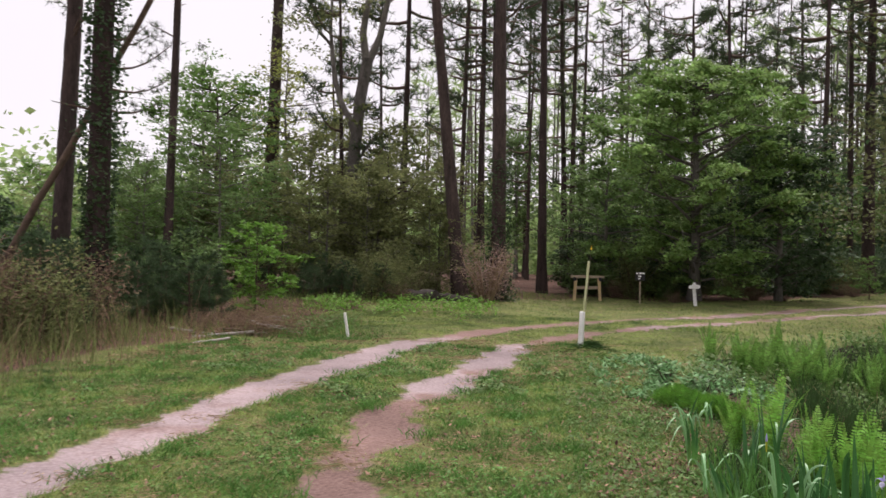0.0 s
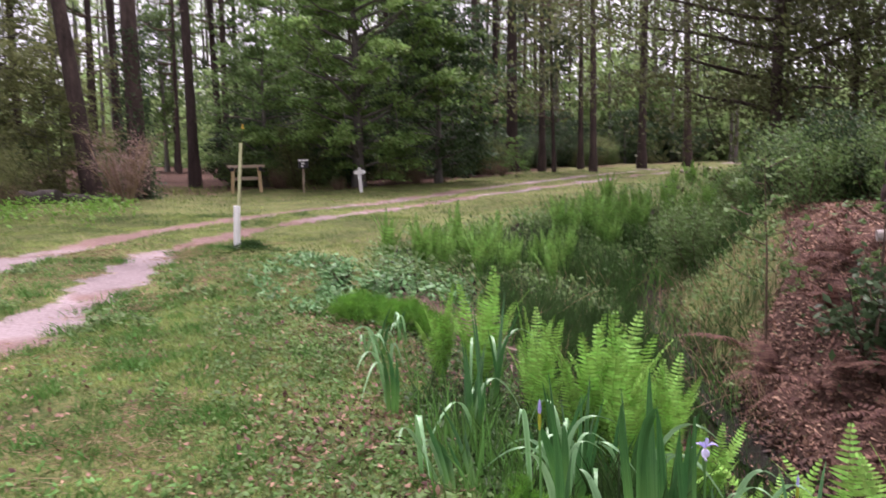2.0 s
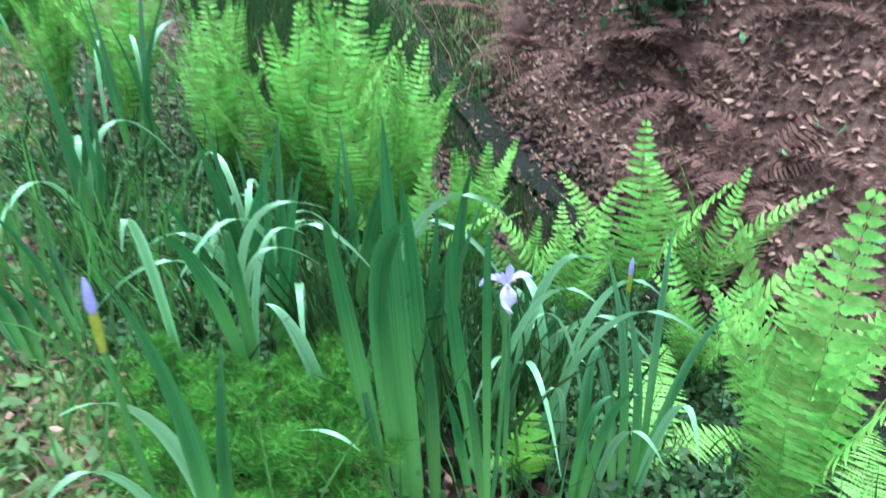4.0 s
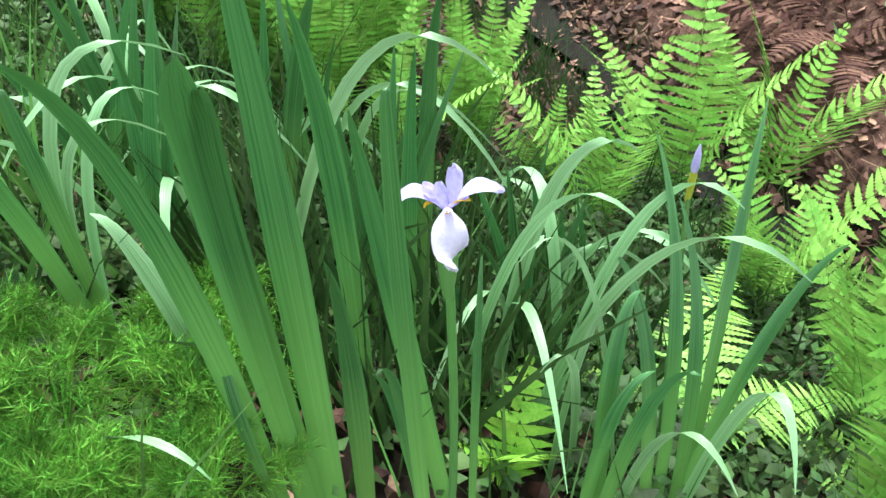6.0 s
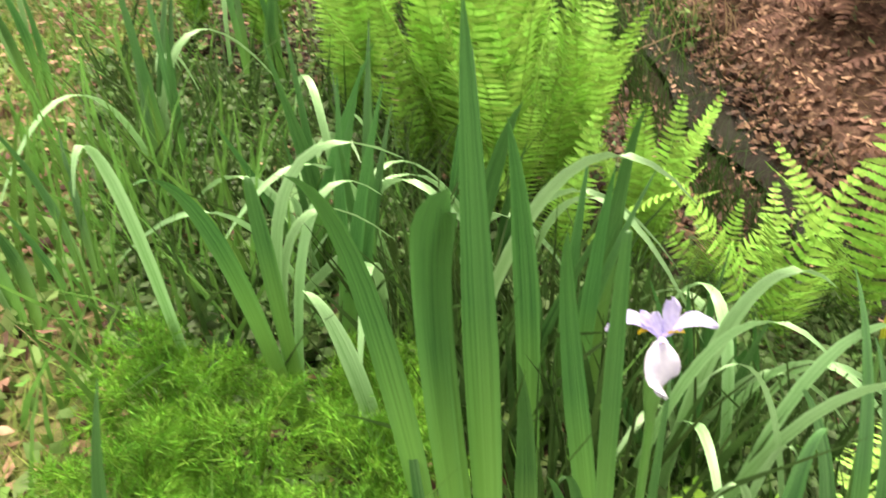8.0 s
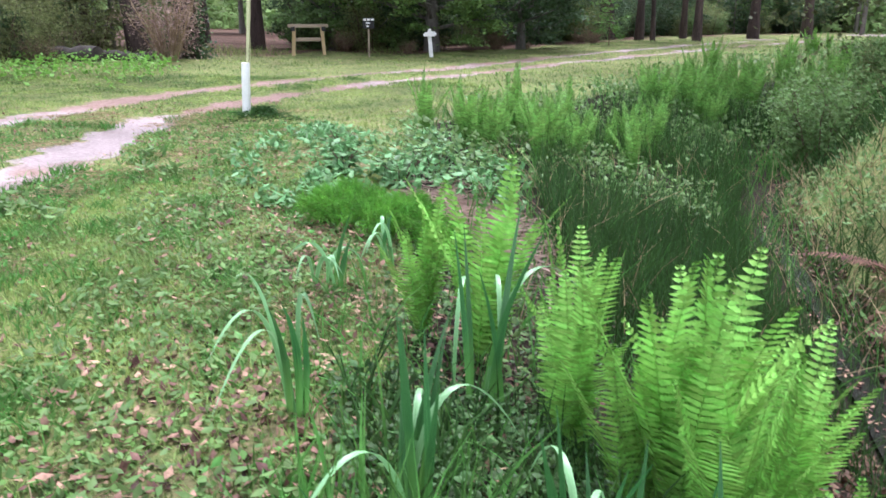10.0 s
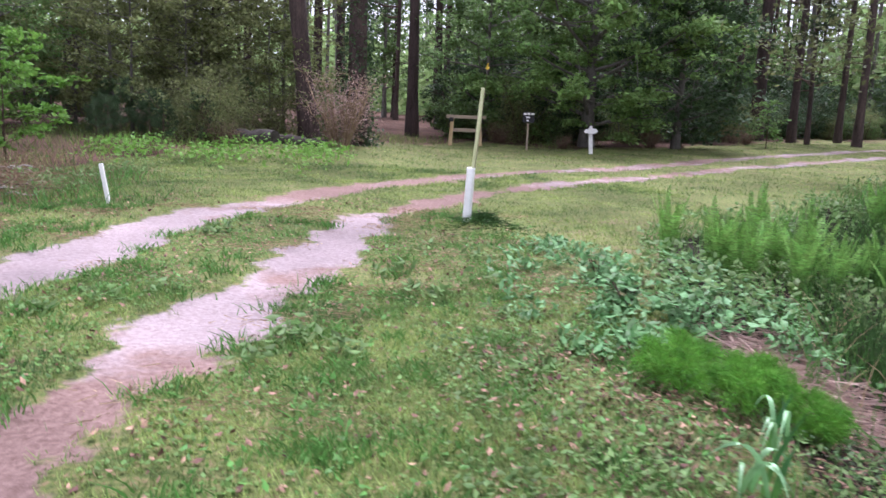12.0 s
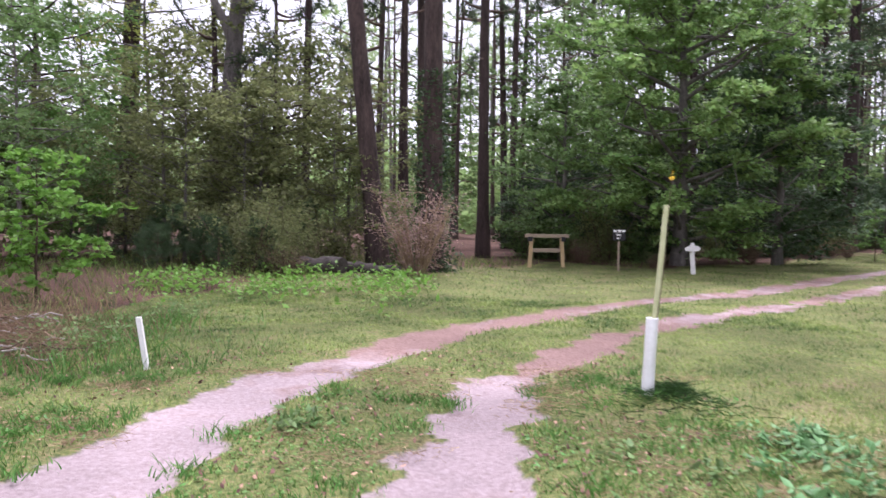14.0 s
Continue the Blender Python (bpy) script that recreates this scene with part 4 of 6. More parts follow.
drop(shrub("shrub", R(87), 0.45, 0.6, M_HYDR, "small leafy bush on the straw-covered bank", 300, 0.08, 7), 5.9, 4.5)
ivy = Soup()
rgi = R(89)
ni = 2600
zi = rgi.uniform(0, 1, ni) ** 1.6 * 4.5
ai = rgi.uniform(0, 6.28, ni)
ri = 0.28 + np.abs(rgi.normal(0, 0.13, ni)) * (1.3 - zi / 6)
leaves(ivy, np.stack([ri * np.cos(ai), ri * np.sin(ai), zi], -1), 0.09, rgi, 0.3, 0.7)
part("ivy", ivy, M_DARK, foot_pine, "dark vine leaves round the foot")["kind"] = "stuff"
# a dead trunk that leans against the ivy-clad pine
lean = thing("leaning_trunk", (-10.75, 14.2, 0.0), "bare brown trunk leaning across an ivy-clad pine", "tree")
s = Soup()
k = np.linspace(0, 1, 12)
rgl = R(95)
tube(s, np.stack([5.2 * k + rgl.normal(0, 0.05, 12), rgl.normal(0, 0.05, 12), 9.4 * k - 0.1], -1), 0.085 - 0.045 * k, 9)
part("trunk", s, M_TWIG, lean)
s = Soup()
tube(s, [(3.9, 0, 7.0), (4.0, 0.1, 7.8), (4.4, 0.2, 8.6)], [0.05, 0.035, 0.012], 6)
part("limb", s, M_TWIG, lean)
drop(broadleaf("crooked_tree", R(301), 5.2, 0.22, 2.6, 0.30, M_OAK, M_BARK, "small crooked dark-limbed tree with olive leaves", 2600, 0.15, 16, clump=0.5, single=True), -4.6, 27.0)
drop(broadleaf("crooked_tree", R(302), 9.0, 0.24, 3.0, 0.30, M_MAPLE, M_BARK, "leaning dark-limbed tree in fresh green leaf", 5200, 0.18, 18, clump=0.5, single=True), -11.6, 29.0)
# taller light-leaved trees that rise over the thicket
drop(broadleaf("spring_tree", R(96), 12, 0.25, 3.4, 0.35, M_MAPLE, M_BARK_GREY, "tall thin tree in fresh green leaf", 3400, 0.15, 20), -15.2, 37.0)
drop(broadleaf("spring_tree", R(97), 11.5, 0.25, 2.6, 0.55, M_YELLOWISH, M_BARK_GREY, "tall thin tree in yellowish spring leaf", 2600, 0.15, 16), -10.3, 34.5)
again(P_DARK[0], -10.9, 14.6, 40, 0.66, 0.05)
again(P_DARK[0], -9.0, 14.9, 150, 0.45, 0.05)
for px, py, turn, size in ((-4.9, 32.5, 0, 0.95), (-8.4, 35.0, 120, 1.1)):
    again(P_OLIVE[0], px, py, turn, size, 0.1)["group"] = "understorey trees"
again(P_GREEN[1], -13.2, 36.0, 30, 1.0, 0.1)["group"] = "understorey trees"
# ivy round the dark pine
ivy = Soup()
rgi = R(88)
ni = 5200
zi = rgi.uniform(0, 9.5, ni)
ai = rgi.uniform(0, 6.28, ni)
ri = 0.24 + np.abs(rgi.normal(0, 0.09, ni)) * (1 + 0.5 * np.sin(zi * 2.1))
leaves(ivy, np.stack([0.015 * zi + ri * np.cos(ai), ri * np.sin(ai), zi], -1), 0.09, rgi, 0.3, 0.7)
part("ivy", ivy, M_DARK, vine_pine, "dark ivy clinging to the trunk")["kind"] = "stuff"

# the far wood: an uncountable thicket that closes the view
fw, ft = Soup(), Soup()
rng = R(7)
n = 2600
az = rng.uniform(radians(-62), radians(118), n)
dist = rng.uniform(66, 120, n)
base = np.stack([np.sin(az) * dist, np.cos(az) * dist], -1)
tall = rng.uniform(4, 13, n) * rng.uniform(0.6, 1, n)
for c in range(0, n, 200):
    b, t = base[c:c + 200], tall[c:c + 200]
    m = 80
    pos = np.stack([np.repeat(b[:, 0], m), np.repeat(b[:, 1], m), np.repeat(t, m) * rng.uniform(0.0, 1.0, 200 * m)], -1)
    pos[:, :2] += rng.normal(0, 1.6, (200 * m, 2))
    leaves(fw, pos, 0.75, rng, 0.4, 0.6)
for i in range(340):
    a, d, h = rng.uniform(radians(-8), radians(118)), rng.uniform(60, 115), rng.uniform(12, 22)
    p = np.array([np.sin(a) * d, np.cos(a) * d, -0.3])
    tube(ft, np.stack([p, p + [rng.normal(0, 0.3), rng.normal(0, 0.3), h]]), [0.16, 0.06], 5)
    needles(fw, p + np.array([0, 0, h]) + rng.normal(0, 1, (26, 3)) * np.array([1.6, 1.6, 2.6]), 1.0, rng, 7, 0.07)
tagged(part("far_wood", fw, M_HAZE), "mass of distant trees, haze put into their green", "far wood", kind="stuff")
tagged(part("far_trunks", ft, M_BARK_GREY), "grey trunks of distant trees", "far wood", kind="stuff")


# ---- things along the track ----
def round_post(length, r0, r1, sides=14, wob=0.004, seed=0):
    s = Soup()
    rg = R(seed)
    k = np.linspace(0, 1, 9)
    tube(s, np.stack([rg.normal(0, wob, 9), rg.normal(0, wob, 9), k * length], -1), r0 + (r1 - r0) * k, sides)
    return s


def staked_tube(x, y):
    z = float(height(x, y))
    e = thing("tree_guard", (x, y, z - 0.06), "white plastic tree guard tied to a pale bamboo stake", "tree guard")
    s = Soup()
    a = np.linspace(0, 2 * np.pi, 24, endpoint=False)
    zs = [0.0, 0.2, 0.42, 0.645, 0.65, 0.645, 0.3]
    rs = [0.048, 0.047, 0.046, 0.045, 0.043, 0.041, 0.041]
    v = [[(r * np.cos(t) + 0.04 * h, r * np.sin(t), h) for t in a] for h, r in zip(zs, rs)]
    q = [[i * 24 + j, i * 24 + (j + 1) % 24, (i + 1) * 24 + (j + 1) % 24, (i + 1) * 24 + j] for i in range(len(zs) - 1) for j in range(24)]
    s.add(v, q)
    part("guard", s, M_WHITE, e, "white plastic tube")
    st = part("stake", round_post(1.5, 0.024, 0.021, 12, 0.002, 3), M_STAKE, e, "pale green bamboo stake")
    st.matrix_basis = pose(0.012, 0.03, 0, 0, 4.0, 0)
    knots = Soup()
    for h in (0.78, 1.12):
        tube(knots, [(0, 0, h - 0.008), (0, 0, h), (0, 0, h + 0.008)], [0.023, 0.027, 0.023], 12)
    kn = part("node", knots, M_STAKE, st)
    whip = Soup()
    k = np.linspace(0, 1, 8)[:, None]
    tube(whip, np.array([0.02, 0, 0.3]) + k * np.array([0.13, 0.03, 1.46]) + np.sin(k * 3) * np.array([0.02, 0, 0]), np.linspace(0.004, 0.0018, 8), 5)
    part("seedling", whip, M_TWIG, e, "thin bare seedling stem")
    tg = Soup()
    leaves(tg, [(0.15, 0.03, 1.73)], 0.085, R(5), 0, 0.6)
    leaves(tg, [(0.152, 0.035, 1.70)], 0.085, R(6), 0, 0.6)
    part("leaf", tg, M_YELLOW, e, "yellow leaf at the stem's tip")
    return e


staked_tube(1.13, 12.8)

# low heap of cut grass round the guard's foot
heap = Soup()
rg = R(8)
n = 900
a, r = rg.uniform(0, 6.28, n), np.abs(rg.normal(0, 0.25, n))
hx, hy = 1.32 + r * np.cos(a) * 1.2, 12.75 + r * np.sin(a)
hz = height(hx, hy) + rg.uniform(0, 0.11, n) * np.clip(1 - r / 0.5, 0.1, 1)
b = np.stack([hx, hy, hz], -1)
strips(heap, b, b + rg.normal(0, 1, (n, 3)) * [0.08, 0.08, 0.02] + [0, 0, 0.02], rg.normal(0, 0.02, (n, 3)), 0.008, 2)
tagged(part("grass_heap", heap, M_RUSH), "small heap of dark dead grass at the guard's foot", "grass", kind="stuff")


def peg(x, y):
    z = float(height(x, y))
    e = thing("marker_peg", (x, y, z), "short white painted marker peg leaning in the grass", "marker peg")
    bm = box(bmesh.new(), (0.045, 0.045, 0.56), (0, 0, 0.20), None, 0.006)
    p = part("peg", bm, M_PAINT, e)
    p.matrix_basis = pose(0, 0, 0, 0, -9, 0)
    return e


peg(-3.04, 13.95)


def trestle(x, y, turn):
    """Timber stand: two square posts, a top rail in dark brackets and a lower rail."""
    z = float(height(x, y))
    e = thing("timber_stand", (x, y, z), "yellow timber stand of two posts and two rails", "stand")
    e.rotation_euler = (0, 0, radians(turn))
    for sx in (-0.47, 0.47):
        p = part("post", box(bmesh.new(), (0.10, 0.10, 0.90), (0, 0, 0.36), None, 0.008), M_WOOD, e)
        p.matrix_basis = pose(sx, 0, 0, 0, 3.0 if sx < 0 else -4.0, 0)
        part("bracket", box(bmesh.new(), (0.125, 0.125, 0.13), (sx * 0.98, 0, 0.77), None, 0.01), M_BLACK, e, "black bracket")
    part("top_rail", box(bmesh.new(), (1.22, 0.11, 0.10), (0, 0, 0.86), None, 0.01), M_WOOD_DARK, e)
    part("lower_rail", box(bmesh.new(), (0.86, 0.06, 0.11), (0, 0.02, 0.46), None, 0.008), M_WOOD_DARK, e)
    return e


trestle(2.6, 28.9, 4)


def small_sign(x, y):
    z = float(height(x, y))
    e = thing("small_sign", (x, y, z), "small black board with white lettering on a thin post", "sign")
    part("post", box(bmesh.new(), (0.05, 0.05, 0.85), (0, 0, 0.35), None, 0.005), M_WOOD_DARK, e)
    bd = part("board", box(bmesh.new(), (0.34, 0.03, 0.30), (0, -0.04, 0.95), None, 0.006), M_BLACK, e)
    for w, h, cx, cz in ((0.085, 0.055, -0.11, 1.045), (0.09, 0.06, 0.0, 1.05), (0.09, 0.055, 0.11, 1.05), (0.11, 0.045, -0.02, 0.95), (0.07, 0.04, -0.03, 0.86)):
        part("lettering", box(bmesh.new(), (w, 0.008, h), (cx, -0.058, cz), None, 0.002), M_PAINT, bd)
    return e


small_sign(4.28, 27.5)


def white_sign(x, y):
    """White post with a short pointed crossboard near its top."""
    z = float(height(x, y))
    e = thing("white_signpost", (x, y, z), "white painted post with a short crossboard", "signpost")
    p = part("post", box(bmesh.new(), (0.105, 0.08, 0.80), (0, 0, 0.33), None, 0.012), M_PAINT, e)
    p.matrix_basis = pose(0, 0, 0, 0, -5, 0)
    bm = bmesh.new()
    out = [(-0.24, 0.62), (-0.27, 0.68), (-0.20, 0.74), (-0.08, 0.75), (-0.06, 0.84), (0.03, 0.85), (0.06, 0.77), (0.20, 0.76), (0.27, 0.70), (0.22, 0.63), (0.05, 0.61)]
    f = bm.faces.new([bm.verts.new((px * 0.72 - 0.055, -0.05, pz * 0.93)) for px, pz in out])
    ex = bmesh.ops.extrude_face_region(bm, geom=[f])
    bmesh.ops.translate(bm, verts=[v for v in ex["geom"] if isinstance(v, bmesh.types.BMVert)], vec=(0, -0.035, 0))
    bmesh.ops.recalc_face_normals(bm, faces=bm.faces)
    part("crossboard", bm, M_PAINT, e)
    return e


white_sign(6.0, 26.75)


def log(x, y, length, r, turn, mat, label, tilt=0, seed=0):
    s = Soup()
    rg = R(seed)
    k = np.linspace(-0.5, 0.5, 12)
    tube(s, np.stack([k * length, rg.normal(0, r * 0.25, 12), rg.normal(0, r * 0.15, 12)], -1), r * (1 - 0.25 * k + rg.normal(0, 0.06, 12)), 10)
    ob = tagged(part("log", s, mat), label, "log")
    ob.matrix_basis = pose(x, y, float(height(x, y)) + r * 0.75, 0, tilt, turn)
    return ob


log(-3.4, 23.2, 2.0, 0.20, 8, M_CHAR, "old dark log lying at the wood's edge", 0, 1)
log(-2.0, 23.6, 1.6, 0.12, -14, M_CHAR, "old dark branch lying at the wood's edge", 3, 2)
log(6.12, 6.35, 0.95, 0.045, -24, M_LOG, "bare grey branch on the straw-covered bank", -2, 3)
log(-5.3, 13.6, 1.1, 0.03, 18, M_LOG, "bare grey branch among dry brush", -6, 4)
log(-5.2, 12.4, 0.9, 0.028, 28, M_LOG, "bare pale branch among dry brush", -8, 5)
log(-6.0, 14.0, 1.2, 0.028, -12, M_LOG, "bare grey branch among dry brush", 4, 6)


def brush_pile(x, y, wide, seed):
    """Cut branches and dead twigs thrown in a low heap."""
    rg = R(seed)
    e = thing("brush_pile", (x, y, float(height(x, y))), "low heap of cut grey branches and dead brown twigs", "brush pile")
    for i in range(16):
        a, ln, c = rg.uniform(-0.7, 0.7) + (3.14 if rg.rand() < 0.5 else 0), rg.uniform(0.3, 0.8), rg.normal(0, wide * 0.35, 2)
        q = np.linspace(-0.5, 0.5, 6)[:, None]
        pts = np.array([c[0], c[1], rg.uniform(0.02, 0.22)]) + q * ln * np.array([np.cos(a), np.sin(a), rg.uniform(-0.15, 0.25)]) + rg.normal(0, 0.02, (6, 3))
        s = Soup()
        tube(s, pts, np.linspace(rg.uniform(0.008, 0.018), 0.004, 6), 6)
        part("branch", s, M_LOG if rg.rand() < 0.6 else M_TWIG, e)
    b = rg.normal(0, 1, (700, 3)) * np.array([wide * 0.45, wide * 0.3, 0]) + np.array([0, 0, 0.02]) + rg.uniform(0, 0.28, (700, 1)) * np.array([0, 0, 1])
    s = Soup()
    strips(s, b, b + rg.normal(0, 0.16, (700, 3)) * np.array([1, 1, 0.4]), rg.normal(0, 0.03, (700, 3)), 0.008, 2)
    part("tangle", s, M_DRY, e)["kind"] = "stuff"
    return e


brush_pile(-4.55, 14.27, 0.8, 601)
brush_pile(-5.49, 15.76, 0.7, 602)


# ---- ferns ----
def frond_mesh(name, rng, length, pairs=24, lean=0.5, wide=0.24, lobes=7, fat=1.0, notch=0.52):
    """One arching frond: a stalk and lobed leaflets in pairs."""
    s = Soup()
    q = np.linspace(0, 1, 12)
    p = np.stack([np.zeros(12), length * lean * q ** 1.9, length * (q - 0.22 * lean * q ** 2.5)], -1)
    tube(s, p, np.linspace(0.004, 0.001, 12), 4, False)
    for i in range(pairs):
        f = 0.14 + 0.85 * (i / (pairs - 1)) ** 0.92
        c = np.array([np.interp(f, q, p[:, j]) for j in range(3)])
        c2 = np.array([np.interp(min(1, f + 0.03), q, p[:, j]) for j in range(3)])
        up = unit(c2 - c) if f < 0.98 else np.array([0, 0.5, 0.8])
        ln = wide * length * (min(1.0, 0.45 + 1.5 * (f - 0.1)) * min(1.0, ((1.0 - f) / 0.58 + 0.02)) ** 0.8) * rng.uniform(0.88, 1.08) + 0.006
        wd = (length * 0.85 / pairs * 0.40 + 0.001) * fat
        for sd in (-1, 1):
            d = unit(np.array([sd * 1.0, 0.0, 0.0]) + up * rng.uniform(0.28, 0.5) + np.array([0, -0.12, -0.1]) * rng.uniform(0, 2))
            e = unit(np.cross(np.cross(d, up), d))
            face = np.cross(d, e)
            m = 2 * lobes + 1
            t = np.linspace(0, 1, m)
            zig = np.where(np.arange(m) % 2 == 1, 1.0, notch) * (1 - t ** 2.2) + 0.02
            mid = c + d * (t * ln)[:, None] - face * (0.12 * ln * t ** 2)[:, None] * sd
            a = mid + e * (wd * zig)[:, None] + d * 0.006
            b = mid - e * (wd * zig)[:, None] + d * 0.006
            v = np.concatenate([mid, a, b])
            k = np.arange(m - 1)
            s.add(v, np.concatenate([np.stack([k, k + 1, m + k + 1, m + k], -1), np.stack([k + 1, k, 2 * m + k, 2 * m + k + 1], -1)]))
    return s.mesh(name, M_FERN)


FRONDS = [frond_mesh("frond", R(80), 1.0, 30, 0.10, 0.115, 8, 1.05), frond_mesh("frond", R(81), 1.0, 28, 0.20, 0.125, 8, 1.05), frond_mesh("frond", R(82), 1.0, 32, 0.06, 0.105, 8, 1.08), frond_mesh("frond", R(83), 1.0, 29, 0.30, 0.12, 8, 1.0)]
BROAD_FRONDS = [frond_mesh("frond", R(84), 1.0, 21, 0.30, 0.165, 7, 0.98, 0.62), frond_mesh("frond", R(85), 1.0, 23, 0.45, 0.155, 7, 1.0, 0.62), frond_mesh("frond", R(89), 1.0, 22, 0.18, 0.16, 7, 0.98, 0.62)]


DEEP_FRONDS = [f.copy() for f in FRONDS]
for f in DEEP_FRONDS:
    f.materials[0] = M_FERN_DEEP


def fern(rng, fronds, tall, label="upright light green fern with feathery fronds", spread=11, meshes=FRONDS):
    e = thing("fern", (0, 0, 0), label, "fern")
    for i in range(fronds):
        o = part("frond", meshes[rng.randint(len(meshes))], M_FERN, e)
        a = 360 * i / fronds + rng.uniform(-25, 25)
        o.matrix_basis = pose(rng.normal(0, 0.02), rng.normal(0, 0.02), -0.02, rng.uniform(-spread, 2), rng.uniform(-8, 8), a) @ Matrix.Scale(tall * rng.uniform(0.7, 1.08), 4)
    return e


FERNS = [fern(R(90 + i), n, 1.0, spread=10) for i, n in enumerate((13, 11, 14, 12))]
BROAD = [fern(R(290 + i), n, 1.0, "arching light green fern with broad leaflets", 20, BROAD_FRONDS) for i, n in enumerate((6, 5, 7))]
UPRIGHT = [fern(R(190 + i), n, 1.0, "upright mid green fern among weeds on the ditch slope", 9, DEEP_FRONDS) for i, n in enumerate((10, 9, 11))]


def ferns_at(rows, group, protos=FERNS):
    rg = R(len(rows) + 3)
    for x, y, tall in rows:
        p = protos[rg.randint(len(protos))]
        ob = drop(p, x, y, rg.uniform(0, 360), tall, 0.02) if p.matrix_basis == Matrix() else again(p, x, y, rg.uniform(0, 360), tall, 0.02)
        ob["group"] = group


# tall ferns on the near bank
ferns_at([(2.72, 5.55, 1.0), (2.45, 5.45, 0.88), (2.98, 5.45, 0.85), (2.2, 6.35, 0.85), (2.5, 6.1, 0.78), (1.98, 6.5, 0.68), (3.2, 5.75, 0.72), (2.62, 5.2, 0.78), (2.55, 5.38, 0.9), (2.86, 5.3, 0.75), (2.35, 5.75, 0.75), (3.0, 5.05, 0.6)], "tall ferns on the near bank")
ferns_at([(3.15, 4.66, 0.66), (3.62, 4.75, 0.86), (3.95, 4.62, 0.85), (3.35, 4.2, 0.70), (3.6, 3.95, 0.72), (2.67, 4.98, 0.55), (3.08, 5.17, 0.55), (3.14, 4.87, 0.50)], "ferns near the irises", BROAD)
drop(FERNS[2], 2.9, 5.62, 40, 0.8, 0.02)["group"] = "tall ferns on the near bank"
rg = R(33)
far_rows = []
for cx, cy, rx, ry, n in ((4.2, 11.6, 1.0, 0.5, 9), (5.3, 12.5, 0.6, 0.5, 6), (3.5, 11.2, 0.3, 0.3, 3), (7.2, 14.4, 0.8, 0.6, 7), (8.6, 15.6, 1.0, 0.8, 10), (10.2, 17.0, 1.2, 0.9, 9), (12.2, 18.6, 1.4, 1.2, 9), (14.6, 21.2, 1.6, 1.6, 8), (18.5, 26.0, 2.0, 2.4, 8)):
    for i in range(n):
        far_rows.append((cx + rg.normal(0, rx * 0.6), cy + rg.normal(0, ry * 0.6), rg.uniform(0.6, 1.05)))
ferns_at(far_rows, "ferns along the ditch", UPRIGHT)


# ---- irises ----
def blade(sp, p0, p1, p2, width, seg=14, tip=0.5):
    """A sword-shaped leaf with a folded middle, bending from p0 by p1 to p2."""
    p0, p1, p2 = (np.asarray(a, float) for a in (p0, p1, p2))
    ctrl = 2 * p1 - (p0 + p2) / 2
    t = np.linspace(0, 1, seg + 1)[:, None]
    p = (1 - t) ** 2 * p0 + 2 * t * (1 - t) * ctrl + t ** 2 * p2
    tang = unit(np.gradient(p, axis=0))
    across = np.array([0.83, -0.55, 0.0])
    side = unit(across - tang * (tang @ across)[:, None])
    nrm = np.cross(side, tang)
    w = width / 2 * np.minimum(1, (1 - t) / (1 - tip + 1e-6)) ** 0.75 * (0.72 + 0.28 * np.minimum(1, t * 3))
    w = np.maximum(w, 0.0006)
    v = np.stack([p - side * w, p + nrm * w * 0.22, p + side * w], 1).reshape(-1, 3)
    i = np.arange(seg) * 3
    sp.add(v, np.concatenate([np.stack([i, i + 1, i + 4, i + 3], -1), np.stack([i + 1, i + 2, i + 5, i + 4], -1)]))


def iris_clump(rows, label, pale=()):
    """Rows of base, middle and tip places and a width; pale: rows of bent-over blades, coloured lighter as if lit from
    above.
    """
    x, y = rows[0][0][:2] if rows else pale[0][0][:2]
    at = Vector((x, y, float(height(x, y))))
    e = thing("iris_plant", at, label, "iris", "irises on the ditch bank")
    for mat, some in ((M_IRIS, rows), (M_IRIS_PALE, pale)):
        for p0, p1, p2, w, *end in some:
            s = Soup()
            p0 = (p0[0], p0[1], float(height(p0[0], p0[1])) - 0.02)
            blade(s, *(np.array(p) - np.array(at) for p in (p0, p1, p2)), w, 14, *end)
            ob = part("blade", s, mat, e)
            n = len(ob.data.vertices) // 3
            vec = ob.data.attributes.new("leaf", "FLOAT_VECTOR", "POINT")
            k = np.arange(n) / (n - 1)
            uv = np.stack([np.tile([-1.0, 0.0, 1.0], n), np.repeat(k, 3), np.zeros(3 * n)], -1)
            vec.data.foreach_set("vector", uv.astype(np.float32).ravel())
    return e


def random_iris(x, y, seed, tall=0.75, n=9, bent=5):
    """A clump with upright blades and some folded over."""
    rg = R(seed)
    z = float(height(x, y))
    rows, pale = [], []
    for i in range(n):
        a, l = rg.uniform(0, 6.28), tall * rg.uniform(0.6, 1.05)
        d = np.array([np.cos(a), np.sin(a), 0]) * rg.uniform(0.08, 0.35) * l
        b = np.array([x, y, z]) + rg.normal(0, 0.035, 3) * [1, 1, 0]
        tip = b + d + [0, 0, l]
        rows.append((b, (b + tip) / 2 - d * 0.15, tip, rg.uniform(0.018, 0.028)))
    for i in range(bent):
        a, l = rg.uniform(0, 6.28), tall * rg.uniform(0.5, 0.8)
        d = np.array([np.cos(a), np.sin(a), 0])
        b = np.array([x, y, z]) + rg.normal(0, 0.04, 3) * [1, 1, 0]
        top = b + d * l * 0.35 + [0, 0, l * 0.85]
        pale.append((b, top, b + d * l * 0.95 + [0, 0, l * rg.uniform(0.3, 0.6)], rg.uniform(0.014, 0.022)))
    return iris_clump(rows, "iris clump with sword leaves, some folded over pale", pale)

